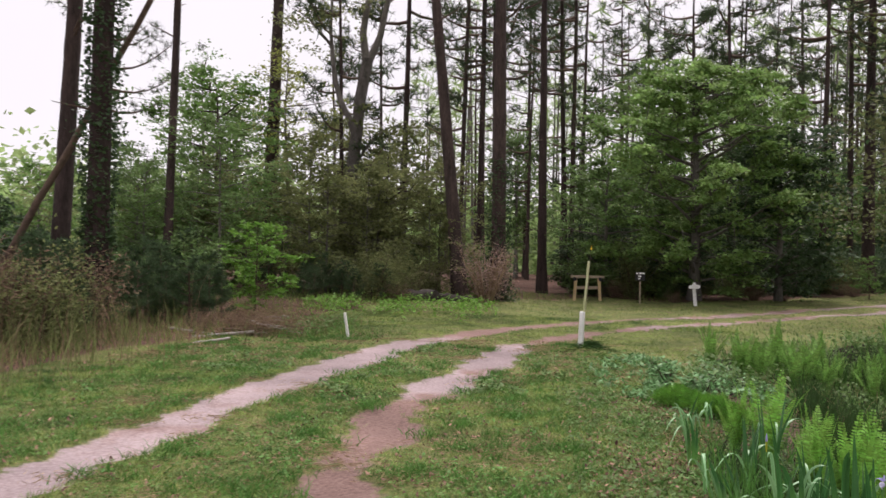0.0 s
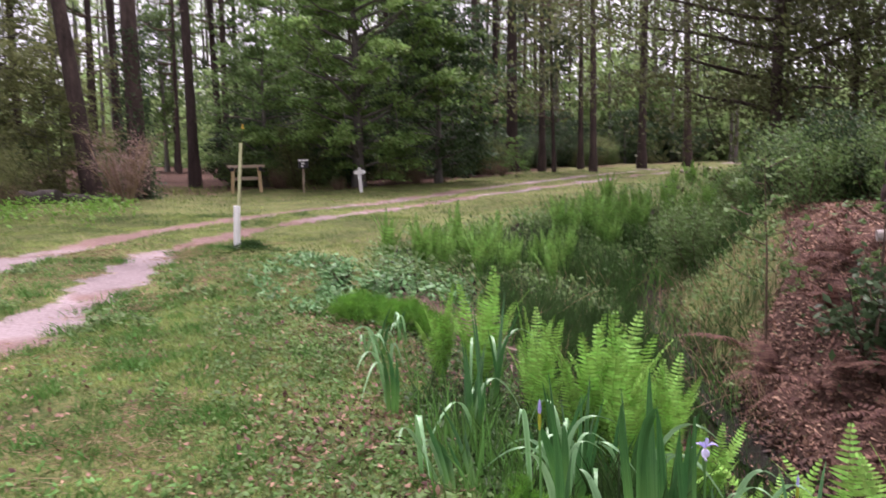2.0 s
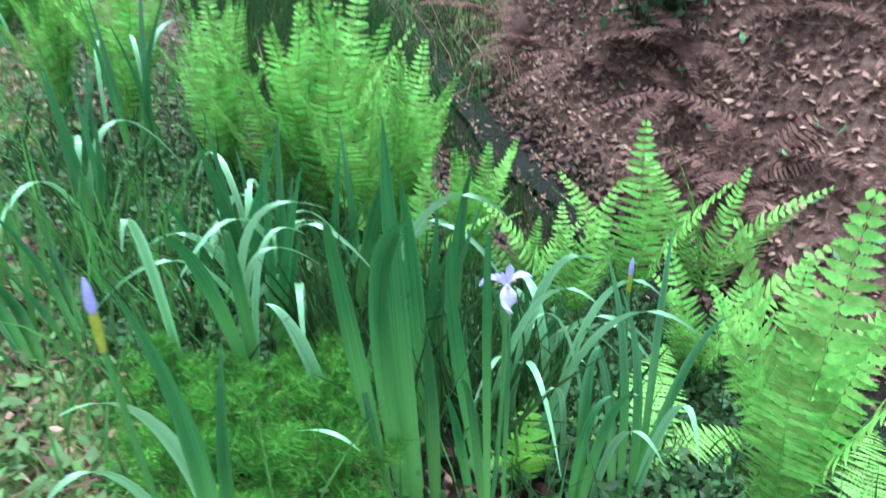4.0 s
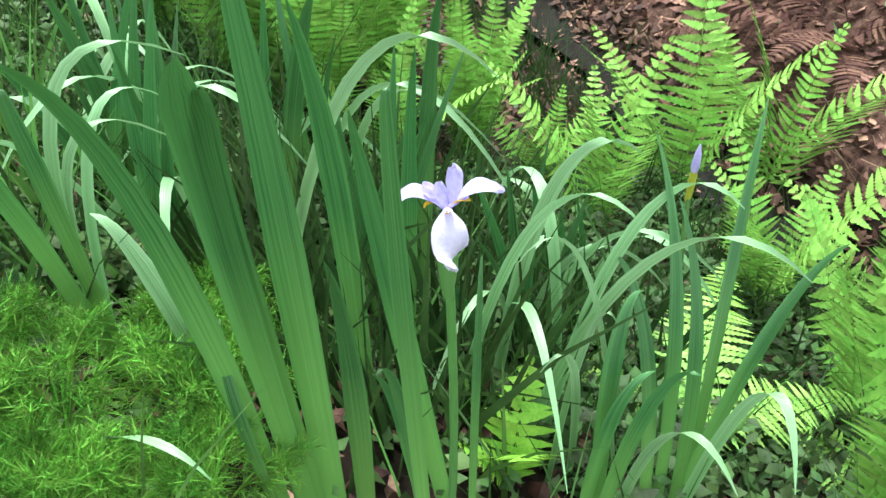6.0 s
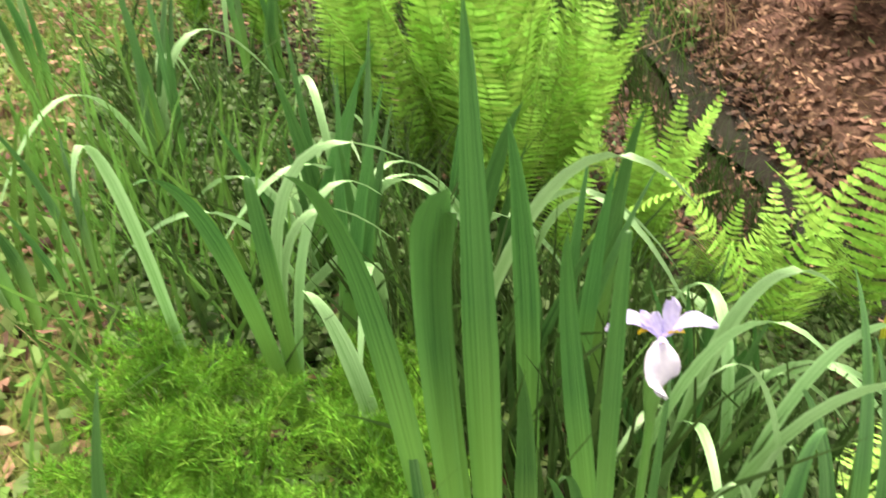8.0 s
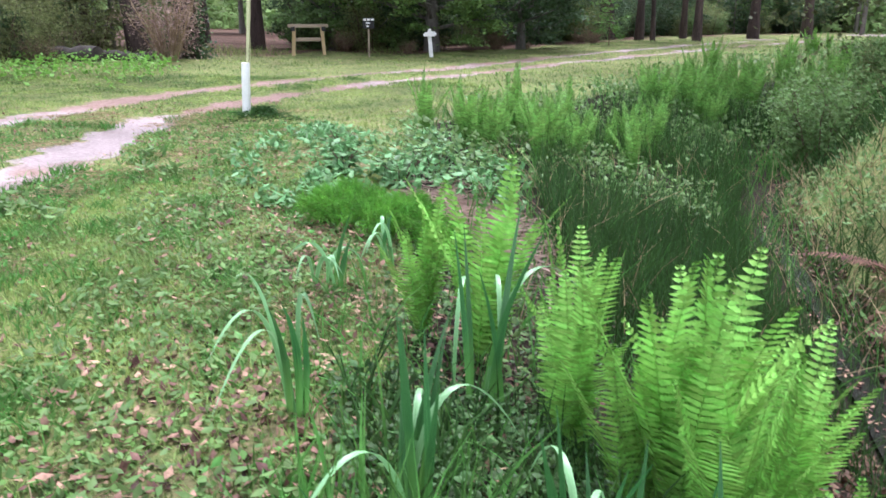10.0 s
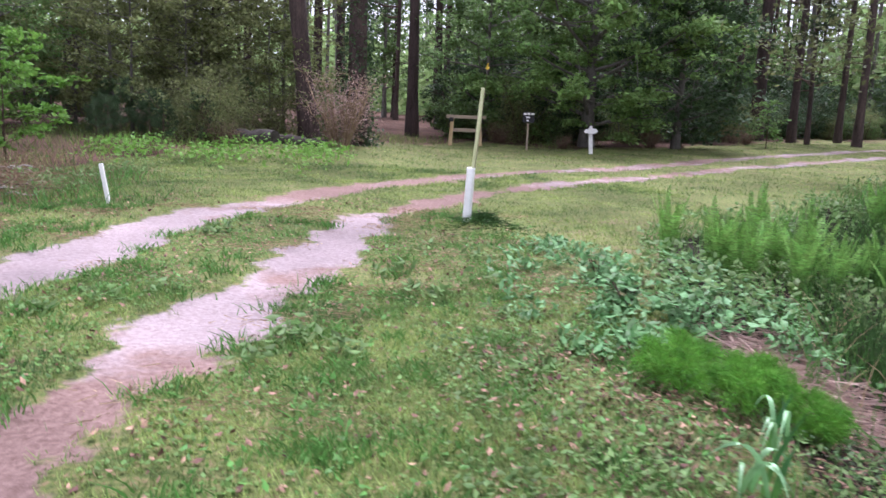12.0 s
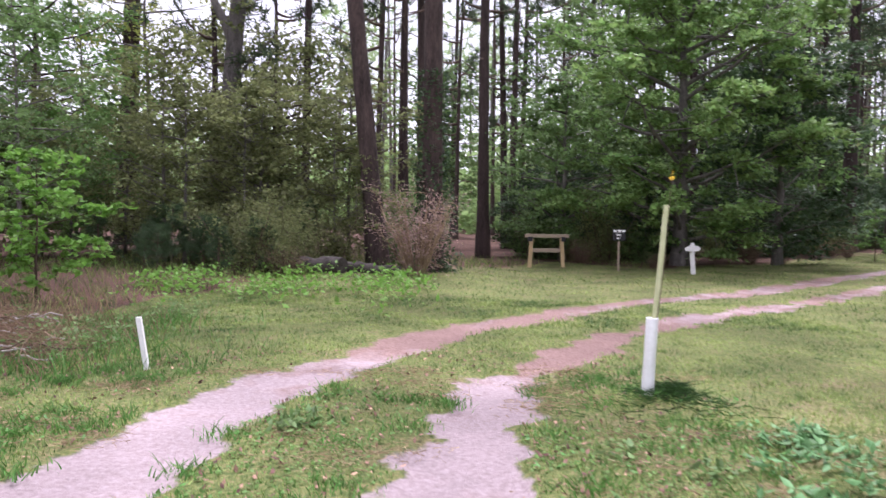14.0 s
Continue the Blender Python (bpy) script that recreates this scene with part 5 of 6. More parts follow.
for i, (x, y, t, n, b) in enumerate([(1.62, 6.85, 0.36, 2, 5), (1.72, 5.2, 0.55, 7, 4), (1.98, 4.75, 0.6, 8, 6), (2.1, 5.9, 0.7, 6, 3), (1.95, 7.35, 0.38, 2, 4), (2.22, 4.34, 0.6, 7, 0), (2.45, 4.2, 0.55, 7, 5), (2.72, 4.35, 0.5, 6, 3), (1.98, 4.55, 0.6, 7, 3), (2.3, 4.75, 0.6, 6, 4)]):
    random_iris(x, y, 200 + i, t, n, b)


# the flowering irises at the ditch edge: base, middle, tip and width of each blade
FAN = [
    ((1.897, 3.966, -0.174), (1.845, 4.003, 0.342), (1.748, 3.862, 0.594), 0.034, 0.40),
    ((1.926, 3.956, -0.186), (1.896, 3.975, 0.31), (1.853, 3.818, 0.58), 0.034, 0.80),
    ((1.952, 3.946, -0.197), (1.978, 4.041, 0.293), (1.967, 4.045, 0.642), 0.042, 0.45),
    ((1.943, 3.959, -0.193), (1.915, 3.995, 0.301), (1.87, 3.84, 0.545), 0.024, 0.80),
    ((2.083, 4.092, -0.253), (2.104, 4.154, 0.166), (2.065, 4.144, 0.459), 0.034, 0.60),
    ((2.098, 3.893, -0.258), (2.07, 3.975, 0.183), (2.003, 3.906, 0.455), 0.030, 0.45),
    ((1.982, 3.925, -0.209), (2.013, 3.982, 0.066), (1.989, 3.965, 0.26), 0.030, 0.40),
    ((2.235, 4.213, -0.32), (2.259, 4.231, 0.068), (2.245, 4.177, 0.34), 0.026, 0.50),
    ((2.309, 4.283, -0.354), (2.358, 4.324, 0.115), (2.343, 4.256, 0.37), 0.028, 0.50),
    ((2.149, 4.526, -0.283), (2.207, 4.496, 0.123), (2.217, 4.386, 0.358), 0.030, 0.60),
    ((2.065, 3.906, -0.244), (2.064, 3.959, -0.05), (2.022, 3.947, 0.084), 0.022, 0.40),
]
FRONT = [
    ((1.98, 3.757, -0.003), (1.951, 3.751, 0.405), (1.95, 3.749, 0.553), 0.0145),
    ((2.055, 3.799, -0.145), (2.111, 3.865, 0.11), (2.14, 3.898, 0.238), 0.01),
    ((1.994, 3.779, -0.05), (2.0, 3.837, 0.119), (1.98, 3.858, 0.19), 0.016),
]
BENT = [
    ((2.03, 4.296, -0.133), (2.185, 4.251, 0.276), (2.343, 4.124, 0.284), 0.019),
    ((2.248, 4.096, -0.192), (2.367, 4.059, 0.08), (2.461, 3.937, 0.097), 0.018),
    ((2.313, 4.079, -0.09), (2.41, 4.081, 0.098), (2.532, 4.023, 0.15), 0.024),
    ((2.33, 3.973, -0.106), (2.447, 3.95, 0.1), (2.546, 3.855, 0.147), 0.02),
    ((2.291, 3.981, -0.124), (2.412, 3.89, 0.096), (2.543, 3.735, 0.104), 0.021),
    ((2.387, 3.842, -0.045), (2.34, 3.922, 0.081), (2.24, 3.957, 0.13), 0.008),
]
RIGHT = [
    ((2.382, 3.761, -0.283), (2.446, 3.849, 0.0), (2.488, 3.974, 0.228), 0.021),
    ((2.402, 3.748, -0.283), (2.471, 3.822, -0.057), (2.501, 3.926, 0.143), 0.022),
    ((2.278, 3.785, -0.248), (2.333, 3.854, -0.021), (2.391, 3.876, 0.069), 0.026),
    ((2.264, 3.807, -0.236), (2.302, 3.816, -0.079), (2.366, 3.81, -0.012), 0.022),
    ((2.259, 3.779, -0.236), (2.333, 3.788, -0.055), (2.388, 3.759, 0.012), 0.024),
    ((2.347, 3.752, -0.267), (2.426, 3.869, -0.071), (2.428, 3.97, 0.062), 0.022),
    ((2.419, 3.736, -0.283), (2.584, 3.872, 0.035), (2.697, 3.954, 0.219), 0.019),
    ((2.395, 3.752, -0.283), (2.556, 3.777, -0.046), (2.688, 3.769, 0.076), 0.024),
]
RIGHT_BENT = [
    ((2.298, 3.78, -0.163), (2.335, 3.75, -0.061), (2.343, 3.642, -0.07), 0.02),
    ((2.381, 3.739, -0.197), (2.451, 3.71, -0.025), (2.402, 3.603, -0.071), 0.024),
    ((2.321, 3.89, -0.117), (2.303, 3.892, -0.049), (2.249, 3.904, -0.025), 0.013),
    ((2.277, 3.895, -0.14), (2.329, 3.904, -0.021), (2.36, 3.881, 0.023), 0.012),
]
LEFT = [
    ((1.804, 4.341, 0.105), (1.736, 4.384, 0.247), (1.651, 4.386, 0.354), 0.034),
    ((1.814, 4.351, 0.105), (1.797, 4.361, 0.239), (1.793, 4.37, 0.335), 0.028),
    ((1.888, 3.926, -0.127), (1.873, 3.986, 0.077), (1.892, 4.04, 0.174), 0.015),
]
LEFT_BENT = [
    ((1.666, 4.383, 0.337), (1.63, 4.371, 0.371), (1.585, 4.337, 0.377), 0.022),
    ((1.804, 4.341, 0.105), (1.839, 4.393, 0.284), (2.0, 4.325, 0.34), 0.018),
    ((1.804, 4.341, 0.105), (1.841, 4.39, 0.219), (1.99, 4.359, 0.19), 0.014),
    ((1.804, 4.341, 0.105), (1.872, 4.409, 0.22), (1.991, 4.414, 0.24), 0.016),
    ((1.905, 4.167, -0.11), (1.87, 4.24, 0.095), (1.833, 4.314, 0.175), 0.03),
    ((1.638, 4.18, -0.114), (1.75, 4.052, 0.064), (1.816, 3.934, 0.066), 0.018),
    ((1.802, 4.638, -0.174), (1.948, 4.587, 0.024), (2.01, 4.551, 0.059), 0.018),
    ((1.82, 4.765, -0.191), (2.032, 4.969, 0.07), (2.089, 4.855, 0.07), 0.022),
    ((1.935, 4.688, -0.193), (1.938, 4.804, 0.0), (1.912, 4.796, 0.053), 0.022),
]

LAWN_SIDE = [
    ((1.429, 5.728, -0.008), (1.421, 5.724, 0.193), (1.382, 5.695, 0.366), 0.028),
    ((1.453, 5.728, -0.012), (1.458, 5.742, 0.2), (1.421, 5.724, 0.365), 0.03),
    ((1.473, 5.732, -0.007), (1.486, 5.744, 0.16), (1.48, 5.741, 0.318), 0.024),
]
LAWN_SIDE_BENT = [
    ((1.429, 5.728, -0.008), (1.355, 5.735, 0.333), (1.215, 5.587, 0.263), 0.02),
    ((1.445, 5.728, -0.01), (1.373, 5.7, 0.295), (1.217, 5.484, 0.13), 0.018),
    ((1.461, 5.728, -0.013), (1.478, 5.813, 0.345), (1.528, 5.744, 0.234), 0.018),
    ((1.437, 5.728, -0.009), (1.369, 5.772, 0.367), (1.296, 5.707, 0.455), 0.014),
]
NEAR_EDGE = [
    ((1.417, 4.656, -0.043), (1.389, 4.73, 0.147), (1.335, 4.755, 0.305), 0.032),
    ((1.431, 4.656, -0.046), (1.428, 4.721, 0.108), (1.381, 4.729, 0.209), 0.03),
    ((1.528, 4.669, -0.043), (1.504, 4.778, 0.154), (1.431, 4.834, 0.323), 0.02),
    ((1.508, 4.67, -0.039), (1.474, 4.721, 0.085), (1.426, 4.749, 0.199), 0.018),
    ((1.548, 4.667, -0.046), (1.542, 4.791, 0.126), (1.544, 4.866, 0.259), 0.018),
]
NEAR_EDGE_BENT = [
    ((1.345, 4.822, 0.219), (1.315, 4.772, 0.311), (1.294, 4.549, 0.117), 0.026),
    ((1.389, 4.657, -0.036), (1.273, 4.731, 0.252), (1.186, 4.612, 0.259), 0.02),
    ((1.407, 4.657, -0.041), (1.351, 4.729, 0.203), (1.285, 4.613, 0.182), 0.016),
]

iris_clump(FAN, "tall fan of broad dark green iris blades")
iris_clump(FRONT, "narrow iris blades round the flower stem")
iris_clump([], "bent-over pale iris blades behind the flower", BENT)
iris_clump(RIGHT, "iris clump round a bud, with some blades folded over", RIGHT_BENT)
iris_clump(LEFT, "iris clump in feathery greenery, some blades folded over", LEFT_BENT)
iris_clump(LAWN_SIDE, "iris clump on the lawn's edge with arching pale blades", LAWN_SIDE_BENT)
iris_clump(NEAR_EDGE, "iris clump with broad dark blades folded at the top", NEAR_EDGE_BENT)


def petal(line, widths, cup=0.12, ruffle=0.0012):
    """A petal along a bending line from the flower's heart, with its width at even steps."""
    line, widths = np.array(line, float), np.array(widths, float)
    nu, nv = 14, 9
    t = np.linspace(0, 1, nu)
    n = len(line) - 1
    p = sum(math.comb(n, i) * (t ** i * (1 - t) ** (n - i))[:, None] * line[i] for i in range(n + 1))
    tang = unit(np.gradient(p, axis=0))
    side = unit(np.cross(tang, np.array([0.0, 0.0, 1.0]) + 0.4 * unit(line[0] - line[-1])))
    up = np.cross(side, tang)
    w = np.interp(t, np.linspace(0, 1, len(widths)), widths) / 2
    v = np.linspace(-1, 1, nv)
    out = p[:, None] + side[:, None] * (w[:, None] * v)[..., None] - up[:, None] * (cup * w[:, None] * v ** 2 + ruffle * np.sin(v * 6 + t[:, None] * 9) * t[:, None])[..., None]
    s = Soup()
    i, j = np.meshgrid(np.arange(nu - 1), np.arange(nv - 1), indexing="ij")
    o = i * nv + j
    s.add(out, np.stack([o, o + 1, o + nv + 1, o + nv], -1).reshape(-1, 4))
    return s


def iris_flower(at, base, turn):
    """An open blue flag on its stem: three falls, three standards, style arms. Local -y is the front."""
    e = thing("iris_flower", base, "open pale lavender iris flower with yellow signals on a green stem", "flower")
    top = Vector(at) - Vector(base)
    s = Soup()
    q = np.linspace(0, 1, 8)[:, None]
    tube(s, q * np.array(top - Vector((0, 0, 0.02))) + np.sin(q * 3.14) * np.array([0.008, -0.004, 0]), np.linspace(0.005, 0.0038, 8), 8)
    part("stem", s, M_IRIS_PALE, e, "green flower stem")
    s = Soup()
    tube(s, [top - Vector((0, 0, d)) for d in (0.085, 0.06, 0.045, 0.02, 0.004)], [0.004, 0.0075, 0.0085, 0.006, 0.004], 9)
    part("spathe", s, M_IRIS_PALE, e, "green sheath under the flower")
    set_on = Matrix.Translation(top) @ pose(0, 0, 0, 0, 0, turn)
    mm = 0.001
    falls = (
        ([(0, 0, 0), (0, -12, 5), (1, -24, -2), (2, -28, -20), (3, -29, -33)], (6, 14, 23, 27, 27, 21, 6), M_PETAL_PALE),
        ([(-2, 1, 1), (-12, 5, 14), (-24, 9, 19), (-35, 11, 12), (-40, 12, -6)], (4, 8, 14, 18, 19, 15, 4), M_PETAL),
        ([(2, 1, 1), (10, 5, 14), (22, 8, 22), (34, 10, 17), (42, 11, 8)], (4, 6, 12, 18, 19, 14, 4), M_PETAL),
    )
    for line, w, mat in falls:
        f = part("fall", petal(np.array(line) * mm, np.array(w) * mm), mat, e, "drooping pale petal")
        f.matrix_basis = set_on
        part("signal", petal(np.array(line) * mm * 0.42 + np.array([0, 0, 0.0014]), np.array((2, 4, 6, 8, 7, 1)) * mm, 0.05, 0), M_YELLOW, f, "yellow patch")
    for line, w in (
        ([(3, 1, 3), (4, 4, 14), (6, 6, 26), (5, 5, 36)], (4, 9, 14, 13, 4)),
        ([(-3, 1, 3), (-7, 5, 10), (-13, 8, 17), (-17, 8, 19)], (4, 9, 14, 13, 4)),
        ([(0, -1, 2), (-3, 2, 8), (-5, 6, 14), (-5, 8, 20)], (4, 8, 11, 10, 4)),
    ):
        st = part("standard", petal(np.array(line) * mm, np.array(w) * mm, 0.25), M_PETAL, e, "upright lavender petal")
        st.matrix_basis = set_on
    for dx, dy in ((0.0, -1.0), (-0.87, 0.35), (0.87, 0.35)):
        ar = part("style_arm", petal(np.array([(0, 0, 3), (dx * 7, dy * 7, 8), (dx * 13, dy * 13, 8), (dx * 16, dy * 16, 11)]) * mm, np.array((4, 6, 7, 8, 5)) * mm, 0.3), M_PETAL_DEEP, e, "violet style arm")
        ar.matrix_basis = set_on
    return e


def iris_bud(at, base):
    e = thing("iris_bud", base, "furled lavender iris bud on a green stem", "flower")
    top = Vector(at) - Vector(base)
    for nm, r, z0, z1, mat in (("stem", (0.005, 0.0045, 0.0042, 0.004), 0.0, 1.0, M_IRIS_PALE),):
        s = Soup()
        q = np.linspace(0, 1, 4)[:, None]
        tube(s, q * np.array(top - Vector((0, 0, 0.09))), r, 7)
        part(nm, s, mat, e)
    s = Soup()
    tube(s, [top - Vector((0, 0, d)) for d in (0.10, 0.07, 0.045)], [0.004, 0.0058, 0.0048], 8)
    part("sheath", s, M_YELLOW_GREEN, e, "yellow green sheath")
    s = Soup()
    tube(s, [top - Vector((0, 0, d)) for d in (0.05, 0.035, 0.015, 0.0)], [0.004, 0.0066, 0.0048, 0.001], 8)
    part("bud", s, M_PETAL, e, "lavender bud")
    return e


iris_flower((2.003, 3.767, 0.437), (2.03, 3.82, float(height(2.03, 3.82)) - 0.02), -33)
iris_bud((2.576, 3.964, 0.18), (2.50, 3.85, float(height(2.50, 3.85)) - 0.02))
iris_bud((1.424, 3.81, 0.66), (1.46, 3.86, float(height(1.46, 3.86)) - 0.02))
iris_clump([((1.51, 3.86, 0), (1.50, 3.82, 0.36), (1.44, 3.78, 0.66), 0.030), ((1.55, 3.90, 0), (1.56, 3.9, 0.22), (1.60, 3.93, 0.42), 0.022)], "dark broad iris blades at the lawn's edge", [((1.53, 3.86, 0), (1.48, 3.85, 0.36), (1.36, 3.82, 0.49), 0.026), ((1.50, 3.9, 0), (1.42, 3.94, 0.25), (1.31, 3.95, 0.24), 0.02)])


def fennel(x, y, wide, tall, seed, fine=1.0):
    """A mound of feathery plumes, each a stem with forked thread leaves."""
    rg = R(seed)
    e = thing("feathery_plant", (x, y, float(height(x, y))), "mound of feathery bright green thread-leaved foliage", "plant", "feathery plants")
    st, lf = Soup(), Soup()
    base, tip, bow = [], [], []
    for i in range(25):
        a, r = rg.uniform(0, 6.28), wide * np.sqrt(rg.uniform(0, 1))
        top = np.array([np.cos(a) * r, np.sin(a) * r, tall * (1 - 0.45 * (r / wide) ** 2) * rg.uniform(0.6, 1.15)])
        q = np.linspace(0, 1, 7)[:, None]
        p = q * top + np.array([0, 0, 0.25 * tall]) * np.sin(q * 3.14)
        tube(st, p, np.linspace(0.003, 0.001, 7) * fine, 4)
        axis = unit(p[-1] - p[3])
        for f in np.linspace(0.42, 1.0, 15):
            b = np.array([np.interp(f, q[:, 0], p[:, k]) for k in range(3)])
            ln = fine * 0.052 * (1.25 - 0.85 * f)
            for j in range(3):
                d = unit(np.cross(axis, rg.normal(size=3)) + axis * rg.uniform(0.5, 1.0)) * ln * rg.uniform(0.7, 1.2)
                base.append(b), tip.append(b + d), bow.append(np.array([0, 0, -0.1 * ln]))
                for m in (0.35, 0.55, 0.75):
                    for g in range(2):
                        c = b + d * m
                        base.append(c), tip.append(c + d * 0.42 + rg.normal(0, 0.30, 3) * ln), bow.append(np.zeros(3))
    strips(lf, base, tip, bow, 0.0014 * fine, 1)
    part("branchwork", st, M_FENNEL, e)["kind"] = "stuff"
    part("foliage", lf, M_FENNEL, e)["kind"] = "stuff"
    return e


for i, (x, y, w, t) in enumerate([(1.70, 4.20, 0.17, 0.22), (1.87, 4.16, 0.15, 0.22), (1.80, 3.99, 0.14, 0.17), (1.66, 4.03, 0.13, 0.18), (1.93, 4.30, 0.14, 0.2), (1.56, 4.12, 0.14, 0.2), (1.62, 4.34, 0.15, 0.2), (1.52, 3.93, 0.11, 0.15)]):
    fennel(x, y, w, t, 500 + i)
for i, (x, y, w, t) in enumerate([(1.75, 7.95, 0.26, 0.20), (2.05, 7.85, 0.26, 0.24), (2.2, 8.15, 0.24, 0.22), (1.85, 8.3, 0.24, 0.2), (2.3, 7.7, 0.2, 0.2)]):
    fennel(x, y, w, t, 520 + i, 1.9)

# a small bright fern and a flat lacy frond beside the irises
SWORD = frond_mesh("frond", R(86), 1.0, 11, 0.55, 0.36, 4, 1.45, 0.86)
SWORD.materials[0] = M_SWORD
LACY = frond_mesh("frond", R(87), 1.0, 26, 1.1, 0.30, 9, 1.7)


def small_fern(x, y, mesh, rows, label):
    e = thing("fern", (x, y, float(height(x, y))), label, "fern")
    for rx, rz, sc in rows:
        o = part("frond", mesh, M_FERN, e)
        o.matrix_basis = pose(0, 0, -0.01, rx, 0, rz) @ Matrix.Scale(sc, 4)
    return e


small_fern(2.235, 3.93, SWORD, [(6, 147, 0.22), (-6, -50, 0.20), (-2, 60, 0.14)], "small bright yellow-green fern with plain leaflets")
NARROW = frond_mesh("frond", R(88), 1.0, 27, 0.16, 0.135, 5, 1.15, 0.7)
small_fern(2.72, 3.56, NARROW, [(-3, -70, 0.95), (-6, 10, 0.9), (-9, 100, 0.82), (-8, 190, 0.85), (-4, 250, 0.75)], "tall narrow light green fern on the ditch bank")
small_fern(2.62, 3.90, LACY, [(-30, -60, 0.40), (-30, 20, 0.32), (-34, -110, 0.32)], "low lacy pale green fern")

# ---- grass, litter and low growth ----
def lawn(rng, n, x0, x1, y0, y1, tall, wide, power=1.0):
    """Short turf blades where the ground is not bare."""
    x = rng.uniform(x0, x1, n)
    y = y0 + (y1 - y0) * rng.uniform(0, 1, n) ** power
    u = ditch(x, y)
    keep = (rng.uniform(0, 1, n) > rut_amount(x, y) * 1.6 - 0.04) & (u < 0.12) & (wood_amount(x, y) < rng.uniform(0.2, 1, n)) & (ripple(x * 1.9, y * 1.9 + 2) > rng.uniform(-1.3, 0.35, n))
    x, y = x[keep], y[keep]
    b = np.stack([x, y, height(x, y) - 0.005], -1)
    h = tall * rng.uniform(0.5, 1.4, len(x)) * (1 + 0.5 * ripple(x * 0.8, y * 0.8))
    d = rng.normal(0, 0.6, (len(x), 2)) * h[:, None]
    s = Soup()
    tip = b + np.concatenate([d, h[:, None]], 1)
    w = wide * rng.uniform(0.6, 1.3, len(x))
    side = unit(np.stack([-d[:, 1], d[:, 0], np.zeros(len(x))], -1) + 1e-4) * w[:, None] * 0.5
    v = np.stack([b - side, b + side, tip], 1).reshape(-1, 3)
    s.add(v, np.arange(len(v)).reshape(-1, 3))
    return s


tagged(part("lawn_grass", lawn(R(300), 420000, -6.5, 2.3, 0.6, 10, 0.035, 0.006, 0.75), M_GRASS), "short mown grass", "grass", kind="stuff")
tagged(part("lawn_grass", lawn(R(301), 170000, -7, 5, 10, 20, 0.034, 0.009), M_GRASS), "short mown grass", "grass", kind="stuff")
tagged(part("lawn_grass", lawn(R(302), 150000, -6, 34, 17, 46, 0.045, 0.016, 1.3), M_GRASS), "short mown grass", "grass", kind="stuff")


def tufts(rng, x, y, tall, wide, mat, label, spread=0.3, seg=3, kindname="tall_grass"):
    """Longer grass standing at the given places."""
    n = len(x)
    b = np.stack([x, y, height(x, y) - 0.01], -1)
    h = tall * rng.uniform(0.5, 1.2, n)
    d = rng.normal(0, spread, (n, 2)) * h[:, None]
    tip = b + np.concatenate([d, h[:, None]], 1)
    bow = np.concatenate([-d * 0.3, (h * 0.06)[:, None]], 1)
    s = Soup()
    strips(s, b, tip, bow, wide * rng.uniform(0.6, 1.3, n), seg)
    return tagged(part(kindname, s, mat), label, "grass", kind="stuff")


def ditch_places(rng, n, y0, y1, u0, u1, power=1.0):
    y = y0 + (y1 - y0) * rng.uniform(0, 1, n) ** power
    u = rng.uniform(u0, u1, n)
    e, m, t = (np.interp(y, PLAN_Y, a) for a in (EDGE_X, MID_X, TOP_X))
    return np.where(u < 1, e + (m - e) * u, m + (t - m) * (u - 1)), y


rg = R(310)
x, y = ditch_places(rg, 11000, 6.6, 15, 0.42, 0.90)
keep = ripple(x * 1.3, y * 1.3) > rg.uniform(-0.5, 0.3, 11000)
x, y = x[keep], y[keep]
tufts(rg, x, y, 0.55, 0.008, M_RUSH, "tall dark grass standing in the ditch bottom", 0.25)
x, y = ditch_places(rg, 1500, 6.8, 13, 0.25, 1.1)
tufts(rg, x, y, 0.36, 0.011, M_BLADE, "brighter grass among the dark grass of the ditch", 0.5)
x, y = ditch_places(rg, 420, 6.8, 13, 0.3, 1.2)
tufts(rg, x, y, 0.42, 0.009, M_STRAW, "dead grass among the dark grass of the ditch", 0.6)
x, y = ditch_places(rg, 1100, 13.0, 34, 0.9, 2.2, 1.2)
tufts(rg, x, y, 0.5, 0.014, M_STRAW, "pale dead grass on the far bank", 0.35)
x, y = ditch_places(rg, 9000, 12.0, 40, 0.1, 2.3, 1.5)
tufts(rg, x, y, 0.45, 0.014, M_BLADE, "green grass along the ditch", 0.35)
x, y = ditch_places(rg, 800, 3.8, 7.0, 0.0, 0.6)
tufts(rg, x, y, 0.24, 0.009, M_BLADE, "fine green grass among the irises", 0.4)
x, y = rg.normal(1.66, 0.15, 150), rg.normal(4.85, 0.22, 150)
tufts(rg, x, y, 0.36, 0.014, M_BLADE, "upright grassy blades beside the irises", 0.22)
x, y = ditch_places(rg, 2200, 3.2, 12.0, 0.80, 0.91)
tufts(rg, x, y, 0.30, 0.007, M_RUSH, "dark grass fringing the water", 0.4)



def litter(rng, x, y, size, lift=0.012):
    s = Soup()
    p = np.stack([x, y, height(x, y) + rng.uniform(0.003, lift, len(x))], -1)
    leaves(s, p, size, rng, 1.3, 0.55)
    return s


